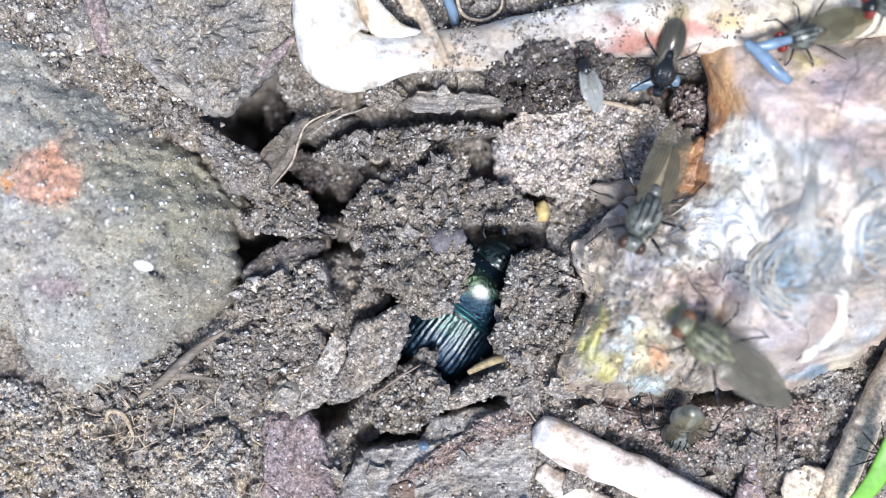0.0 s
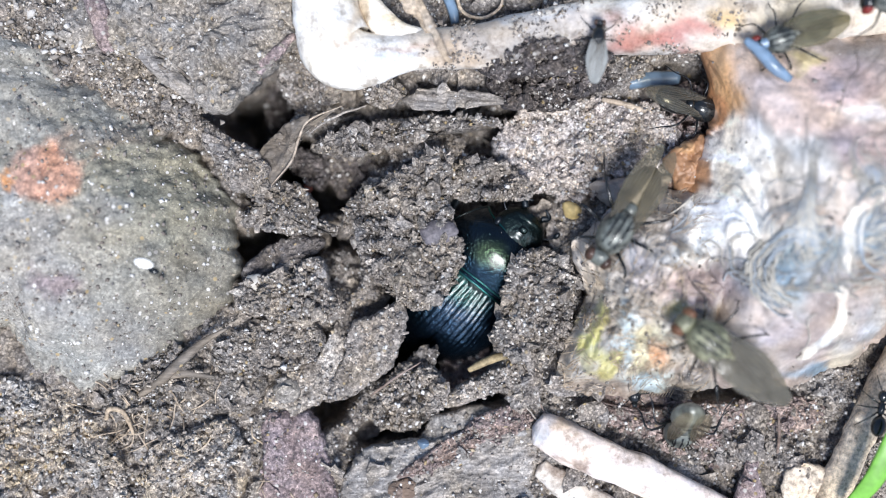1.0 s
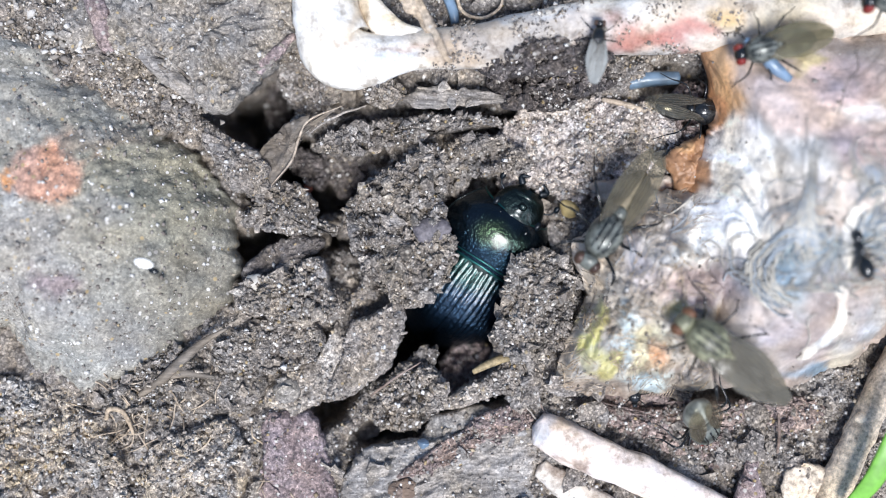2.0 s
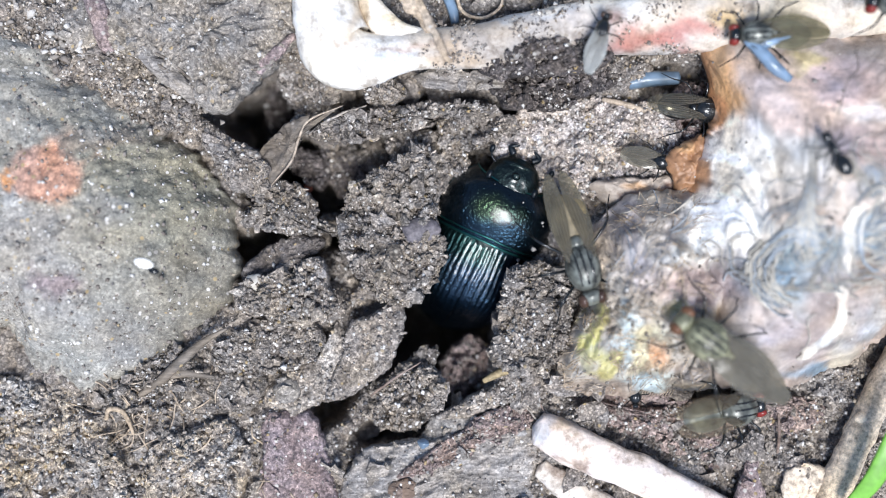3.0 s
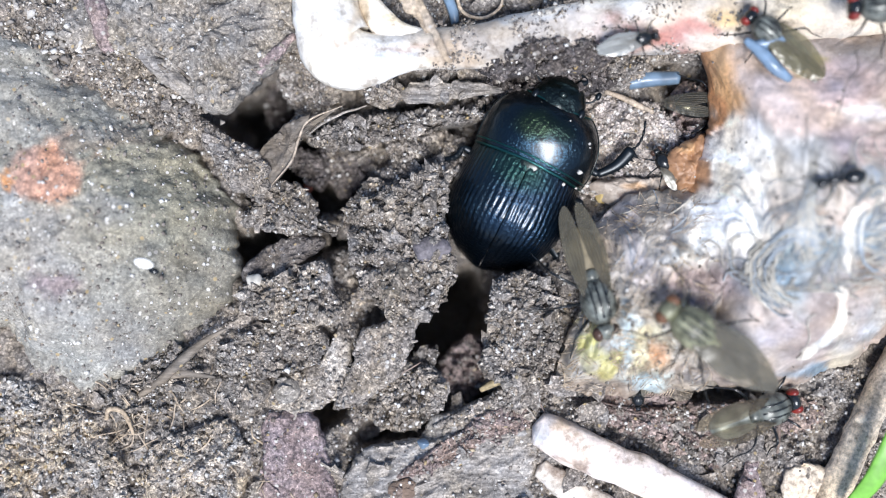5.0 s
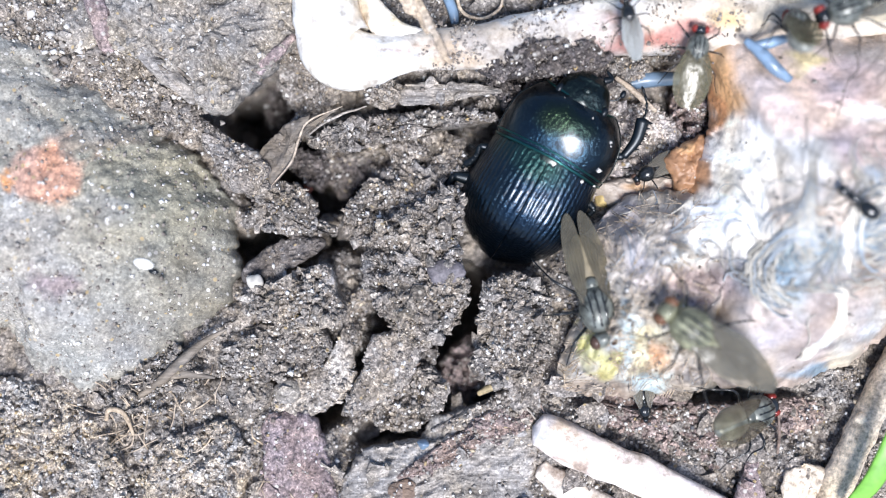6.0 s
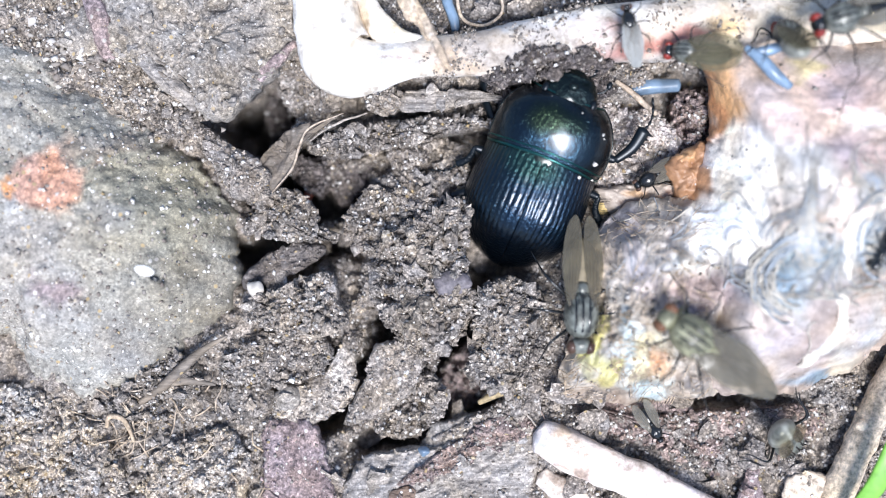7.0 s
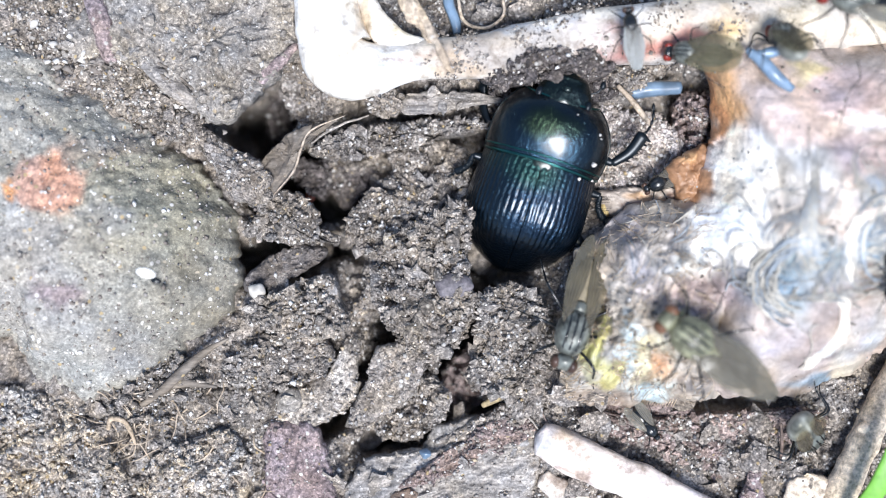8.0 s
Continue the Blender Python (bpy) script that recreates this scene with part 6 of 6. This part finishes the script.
    V, F = lumps(P, 0.17, rng, 0.35, 0.2)
    tagged(part("coarse_sand", V, F, GRAINS), "coarse pale sand grains in the gap beside the stone", "sand", kind="stuff")
    # root fibres below the stone
    rng = np.random.default_rng(33)
    out = []
    for k in range(60):
        x, y = rng.choice([(-23.82, -12.86), (-19.52, -12.00), (-13.93, -16.73), (-21.67, -10.71)], axis=0) + rng.normal(0, 1.3, 2)
        a = rng.uniform(0, 2 * math.pi)
        P = []
        for s in range(4):
            P.append((x, y, float(soil_height([x], [y])[0]) + 0.5 + 0.3 * math.sin(s + k)))
            x, y, a = x + 0.9 * math.cos(a), y + 0.9 * math.sin(a), a + rng.normal(0, 0.5)
        out.append(tube(P, [0.045, 0.07, 0.06, 0.03], 10, 5))
    tagged(part("root_fibres", *join(*out), ROOT), "tangle of fine pale root fibres in the soil", "root fibres", kind="stuff")


build_small()
CRUMB = clod("pebble", [(-33.9, 19.2), (-33.0, 19.3), (-32.5, 18.7), (-32.9, 18.1), (-33.7, 18.2)], 0, 0.6, CRUMB_YELLOW, "small yellow angular crumb beside the beetle", "pebble", seed=76, dome=0.35, rough=0.08, wob=0.1, crumbs=0)
SPLINTER = rod("bone_splinter", [(-1.9, 0.5, 0), (-0.6, 0.2, 0.1), (0.6, -0.15, 0.1), (1.9, -0.5, 0)], [0.18, 0.22, 0.24, 0.16], ROOT, "thin pale bone splinter on the soil", "bone", seed=16)


def travel(ob, rows):
    """Rows of seconds, x, y, z in millimetres, then heading clockwise, pitch and roll in degrees."""
    out = []
    for t, x, y, z, *turn in rows:
        head, pitch, roll = (list(turn) + [0, 0, 0])[:3]
        out.append((t, Matrix.Translation(Vector((x, y, z)) * MM) @ pose(0, 0, 0, 0, 0, -head) @ pose(0, 0, 0, pitch, roll, 0)))
    walk(ob, out)


def shove(ob, rows):
    """Seconds, shift in x, y, z in millimetres and turn in degrees from where a clod lies."""
    at = ob.location.copy()
    walk(ob, [(t, Matrix.Translation(at + Vector((x, y, z)) * MM) @ pose(0, 0, 0, 0, 0, turn)) for t, x, y, z, turn in rows])


def motions():
    travel(BEETLE, [(0, 1.4, -4.95, -0.9, 35, 14, 6), (0.5, 2.15, -3.75, -0.2, 37, 16, 7), (1, 2.57, -2.87, 0.2, 38, 17, 8), (1.5, 2.73, -2.39, 0.4, 37, 17, 8), (1.7, 2.78, -2.01, 0.4, 35, 17, 8), (2.8, 3.26, -0.09, 0.2, 28, 18, 4), (3, 3.21, 0.43, 0.3, 24, 18, 3), (3.2, 3.16, 1.58, 0.7, 16, 14), (3.5, 3.35, 3.43, 1.4, 10, 11), (3.8, 3.74, 4.54, 2, 16, 6), (4.1, 4.5, 5.31, 2.6, 20, 4), (4.5, 5.6, 6.1, 3.1, 22, 6), (4.7, 5.95, 6.3, 3.3, 23, 7), (5.8, 7.55, 6.16, 4.2, 31, 11), (6, 7.74, 6.59, 4.4, 29, 11), (6.2, 7.69, 6.71, 4.5, 28, 11), (6.5, 7.72, 7.15, 4.6, 25, 11), (7, 7.31, 7.07, 4.6, 22, 11), (7.5, 7.23, 6.99, 4.6, 21, 11), (8, 7.11, 6.95, 4.6, 18, 11)])
    travel(FLIES["edge"], [(0, 14.61, 3.09, 3.5, -156, 8), (0.5, 14.05, 2.46, 3.8, -150, 8), (1, 12.61, 1.74, 3.8, -146, 8), (1.5, 12.01, 1.54, 3.7, -143, 8), (2.8, 10.85, 0.04, 3.8, -182, 8), (3, 9.95, -0.79, 2.6, -196, 8), (3.5, 9.95, -0.87, 2.6, -196, 8), (4, 11.1, -1.53, 4.4, -200, 8), (4.5, 11.04, -2.41, 3.7, -196, 8), (5.8, 10.96, -3.74, 2.6, -194, 8), (6.5, 10.76, -3.74, 2.6, -186, 8), (7, 9.95, -3.64, 2.6, -178, 8), (7.5, 10.2, -3.51, 2.6, -175, 8), (7.8, 9.86, -3.93, 2.6, -168, 8), (8, 9.36, -4.76, 2.6, -163, 8)])
    travel(FLIES["flank"], [(0, 19.06, -6.82, 5.7, -53, 6), (3.5, 18.91, -6.66, 5.7, -53, 6), (4.5, 17.87, -5.82, 6.7, -54, 6), (6.5, 17.75, -5.9, 6.3, -55, 6), (8, 17.65, -5.85, 6.3, -55, 6)])
    travel(FLIES["under"], [(0, 17.9, -11.8, 1.2, 188, -68), (1.5, 18.0, -11.8, 1.2, 175, -68), (2.2, 18.6, -11.9, 1.6, 125, -58), (2.8, 19.73, -11.91, 2.2, 80, -35), (3.5, 21.11, -12.36, 2.2, 92, -20), (3.8, 21.66, -12.38, 2.0, 90, -10), (4.5, 23.42, -11.96, 2.0, 72, 0), (5.1, 22.66, -12.10, 2.0, 74, -20), (5.8, 21.54, -12.40, 1.8, 72, -42), (6.2, 21.6, -12.5, 1.6, 85, -50), (6.4, 22.1, -12.5, 1.4, 100, -60), (6.6, 22.9, -12.5, 1.3, 115, -65), (7, 24.3, -12.6, 1.2, 130, -70), (7.5, 24.9, -12.4, 1.2, 132, -70), (8, 25.7, -12.0, 1.2, 130, -66)])
    travel(FLIES["gap"], [(0, 16.18, 13.90, 3.5, -165, -15), (0.3, 16.68, 13.56, 3, -170, -20), (0.6, 17.69, 12.38, 1, -215, -30), (0.9, 18.37, 10.91, 0.8, -250, -20), (1.5, 18.50, 10.36, 0.8, -262, -15), (3, 18.80, 10.47, 0.6, -265, -15), (4, 18.71, 10.94, 0.6, -260, -15), (4.7, 18.97, 10.72, 0.6, -265, -15), (5.4, 22.35, 10.86, -2.5, -270, -10), (8, 22.79, 10.86, -2.5, -270, -10)])
    travel(FLIES["olive"], [(0, 21.96, 25.37, 6, -160, 0), (4.6, 21.96, 25.37, 6, -160, 0), (5.3, 18.14, 17.13, 5, -90, 10), (5.8, 17.69, 13.57, 3.8, 24, 10), (6.1, 18.39, 14.23, 4.8, -10, 5), (6.4, 18.62, 14.12, 5.5, -75, -35), (7, 18.34, 14.36, 5.5, -80, -35), (8, 18.22, 14.44, 5.5, -80, -35)])
    travel(FLIES["bone"], [(0, 10.30, 12.77, 4.2, -17, 0), (0.6, 10.30, 12.77, 4.2, -17, 0), (0.9, 11.02, 14.68, 5, 6, 0), (1.7, 11.02, 14.68, 5, 6, 0), (2.8, 11.02, 14.48, 5, 12, 0), (3.1, 11.40, 15.46, 5.2, 28, 0), (3.4, 12.22, 15.38, 5.2, 72, 0), (3.8, 12.34, 15.38, 5.2, 76, 0), (4.3, 12.62, 15.14, 5.2, 100, 0), (4.6, 14.07, 14.20, 5, 116, 0), (5.1, 13.64, 15.06, 5.2, 60, 0), (5.8, 13.20, 16.24, 5.4, -10, 0), (8, 13.20, 16.24, 5.4, -8, 0)])
    travel(FLIES["quill"], [(0, 26.22, 15.51, 4.5, -105, 0), (0.6, 26.02, 15.51, 4.5, -105, 0), (0.9, 25.09, 15.03, 4.9, -106, 0), (1.2, 23.66, 15.11, 4.9, -112, 0), (1.5, 23.85, 13.96, 5.7, -122, 0), (1.7, 23.47, 13.98, 5.6, -115, 0), (2.8, 22.88, 15.21, 4.8, -92, 0), (4.5, 22.88, 15.33, 4.8, -88, 0), (5.2, 23.87, 14.9, 4.9, -30, 0), (5.8, 24.59, 14.33, 7.0, 10, -60), (6.4, 24.4, 14.25, 7.0, 8, -62), (7, 24.2, 14.1, 7.0, 0, -66), (8, 23.93, 14.1, 7.0, -6, -66)])
    travel(FLIES["corner"], [(0, 32.03, 17.43, 6.5, -100, 0), (1.5, 31.83, 17.63, 6.5, -100, 0), (2.8, 32.23, 17.23, 6.5, -90, 0), (4.5, 32.03, 16.83, 6.5, -85, 0), (5.8, 28.66, 16.81, 7, -108, 0), (6.4, 28.46, 16.81, 7, -108, 0), (7, 28.26, 16.66, 7, -106, 0), (7.5, 28.26, 16.93, 7, -106, 0), (8, 28.66, 17.93, 7, -78, 0)])
    travel(FLIES["small"], [(0, 20.38, 6.10, -0.6, 100, 0), (1.5, 19.91, 6.26, -0.4, 100, 0), (2.8, 16.00, 6.63, 0.5, 102, 0), (3.5, 16.08, 6.46, 0.5, 104, 0), (4, 16.29, 6.67, 0.5, 95, 0), (4.3, 17.06, 6.21, 1, 30, 0), (4.6, 17.27, 6.42, 1, 5, 0), (5.2, 16.29, 6.03, 0.5, -60, 0), (5.8, 15.65, 5.90, 0.5, -118, 0), (6.5, 15.65, 6.03, 0.5, -120, 0), (7.2, 15.74, 5.94, 0.5, -118, 0), (8, 16.29, 5.82, 0.5, -115, 0)])
    travel(FLIES["soil"], [(0, 14.35, -10.64, 0.6, 180, 0), (5.8, 14.78, -11.06, 0.6, 180, 0), (6.2, 15.57, -12.93, 1, 170, 0), (6.5, 15.99, -14.08, 1, 175, 0), (7, 15.65, -12.80, 1, 150, 0), (8, 15.14, -12.51, 1, 140, 0)])
    travel(ANT, [(0, 31.79, -15.14, 3, 20, 0), (0.6, 31.04, -14.52, 3, 15, 0), (1, 31.78, -11.87, 3.5, 10, 0), (1.5, 30.3, -5.81, 5.7, -5, 0), (2, 28.57, -0.35, 9.0, -15, 0), (2.8, 26.73, 6.55, 9.2, -28, 0), (3.4, 26.73, 6.55, 9.2, -32, 0), (3.8, 26.5, 6.03, 9.4, -50, 0), (4, 26.52, 5.12, 9.6, -115, 0), (4.6, 26.52, 5.12, 9.6, -120, 0), (5.8, 28.01, 3.32, 9.5, -48, 0), (6.1, 28.18, 3.12, 9.6, -60, 0), (6.4, 29.31, 1.2, 9.1, -120, 0), (7, 30.19, 0.43, 8.6, -150, 0), (8, 30.71, -1.14, 7.9, -175, 0)])
    travel(CRUMB, [(0, 7.57, 2.97, 0, 60, 0), (0.5, 9.27, 2.96, 0.2, 20, 0), (1, 9.87, 2.96, 0.2, 0, 0), (1.5, 9.61, 3.05, 0.2, 0, 0), (2.8, 10.15, 3.05, 0, 20, 0), (3.5, 11.01, 3.27, 0, 40, 0), (4.5, 12.30, 4.26, 0, 60, 0), (5.8, 12.30, 3.91, 0, 70, 0), (8, 12.21, 3.83, 0, 75, 0)])
    travel(SPLINTER, [(0, 14.02, 10.88, 0, 0, 0), (4.5, 14.10, 10.88, 0, 0, 0), (5.8, 14.38, 11.74, 1, 26, 0), (6.5, 14.69, 11.42, 1.2, 22, 0), (7, 14.47, 11.93, 1.2, 25, 0), (8, 14.26, 11.50, 1.2, 35, 0)])
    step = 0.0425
    shove(CLODS["crest"], [(0, 0.3, -2.1, -0.2, 0), (0.5, 0.2, -1.4, 0, 0), (1, 0, -0.5, 0, 1), (1.5, 0, 0.3, 0, 3), (2.2, -0.3, 1.8, -0.3, 8), (3.0, -0.9, 3.6, -0.8, 15), (3.5, -1.2, 5.3, -1.3, 20), (4.5, -1.5, 6.2, -1.7, 22), (8, -1.5, 6.2, -1.7, 22)])
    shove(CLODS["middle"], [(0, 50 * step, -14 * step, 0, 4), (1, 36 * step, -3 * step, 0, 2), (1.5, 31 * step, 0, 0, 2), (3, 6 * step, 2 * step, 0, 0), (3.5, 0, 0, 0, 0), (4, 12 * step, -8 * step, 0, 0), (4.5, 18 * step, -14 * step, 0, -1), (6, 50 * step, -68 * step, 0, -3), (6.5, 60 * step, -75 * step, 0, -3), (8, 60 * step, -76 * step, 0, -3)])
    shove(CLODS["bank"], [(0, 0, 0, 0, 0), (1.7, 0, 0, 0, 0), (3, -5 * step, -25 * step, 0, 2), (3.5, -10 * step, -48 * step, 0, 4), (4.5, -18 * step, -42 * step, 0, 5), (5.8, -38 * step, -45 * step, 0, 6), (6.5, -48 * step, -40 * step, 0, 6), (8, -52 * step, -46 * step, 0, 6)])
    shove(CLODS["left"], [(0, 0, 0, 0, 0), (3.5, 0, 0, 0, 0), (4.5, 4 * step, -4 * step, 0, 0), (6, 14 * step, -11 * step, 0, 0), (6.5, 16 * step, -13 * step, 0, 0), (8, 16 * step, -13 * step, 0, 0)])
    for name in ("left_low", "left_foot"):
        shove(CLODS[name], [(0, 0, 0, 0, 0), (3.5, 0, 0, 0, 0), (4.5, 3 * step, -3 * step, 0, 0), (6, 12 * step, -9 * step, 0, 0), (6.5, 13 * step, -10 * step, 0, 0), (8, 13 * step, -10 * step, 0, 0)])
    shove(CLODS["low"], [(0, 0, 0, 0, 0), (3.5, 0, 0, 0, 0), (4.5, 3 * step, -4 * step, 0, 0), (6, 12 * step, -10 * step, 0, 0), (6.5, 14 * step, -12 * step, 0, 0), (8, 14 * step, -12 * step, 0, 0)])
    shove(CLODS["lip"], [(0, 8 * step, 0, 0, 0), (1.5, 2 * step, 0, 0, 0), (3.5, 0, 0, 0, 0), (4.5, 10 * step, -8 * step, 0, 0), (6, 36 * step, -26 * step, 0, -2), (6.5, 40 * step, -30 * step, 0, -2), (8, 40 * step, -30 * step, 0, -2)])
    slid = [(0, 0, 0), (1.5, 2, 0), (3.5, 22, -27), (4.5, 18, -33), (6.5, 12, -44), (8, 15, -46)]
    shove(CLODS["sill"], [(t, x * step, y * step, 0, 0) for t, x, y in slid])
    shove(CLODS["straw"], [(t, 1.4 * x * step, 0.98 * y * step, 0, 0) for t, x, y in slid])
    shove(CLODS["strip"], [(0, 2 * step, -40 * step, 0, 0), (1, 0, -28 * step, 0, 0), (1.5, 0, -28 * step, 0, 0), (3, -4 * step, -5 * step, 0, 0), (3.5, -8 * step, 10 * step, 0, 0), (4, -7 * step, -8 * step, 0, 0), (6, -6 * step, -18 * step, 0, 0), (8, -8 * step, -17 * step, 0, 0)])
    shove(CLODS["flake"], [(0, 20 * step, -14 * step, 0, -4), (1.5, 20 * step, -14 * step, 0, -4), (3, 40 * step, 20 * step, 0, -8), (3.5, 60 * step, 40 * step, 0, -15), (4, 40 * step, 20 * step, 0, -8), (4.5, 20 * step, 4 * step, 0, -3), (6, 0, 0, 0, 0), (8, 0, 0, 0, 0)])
    for (which, s), (leg, x, y, z) in BEETLE_LEGS.items():
        rows, ph = [], (0 if (which == "middle") == (s > 0) else math.pi)
        for t in np.arange(0, 8.01, 0.4):
            swing = 12 * math.sin(4.0 * t + ph)
            if which == "front" and t > 5.6:
                swing = (-6 + 30 * max(0, min(1, (6.9 - t) / 0.7)) if s > 0 else 20) + 4 * math.sin(3 * t)
            # the forelegs dig down into the soil, the one until the beetle is out
            dig = 45 * s * (1 if s < 0 else min(1, max(0, 3.4 - t))) if which == "front" else 0
            rows.append((float(t), pose(x * MM, y * MM, z * MM, 0, dig, swing)))
        rows[-1] = (8.0, rows[-1][1])
        walk(leg, rows)


motions()
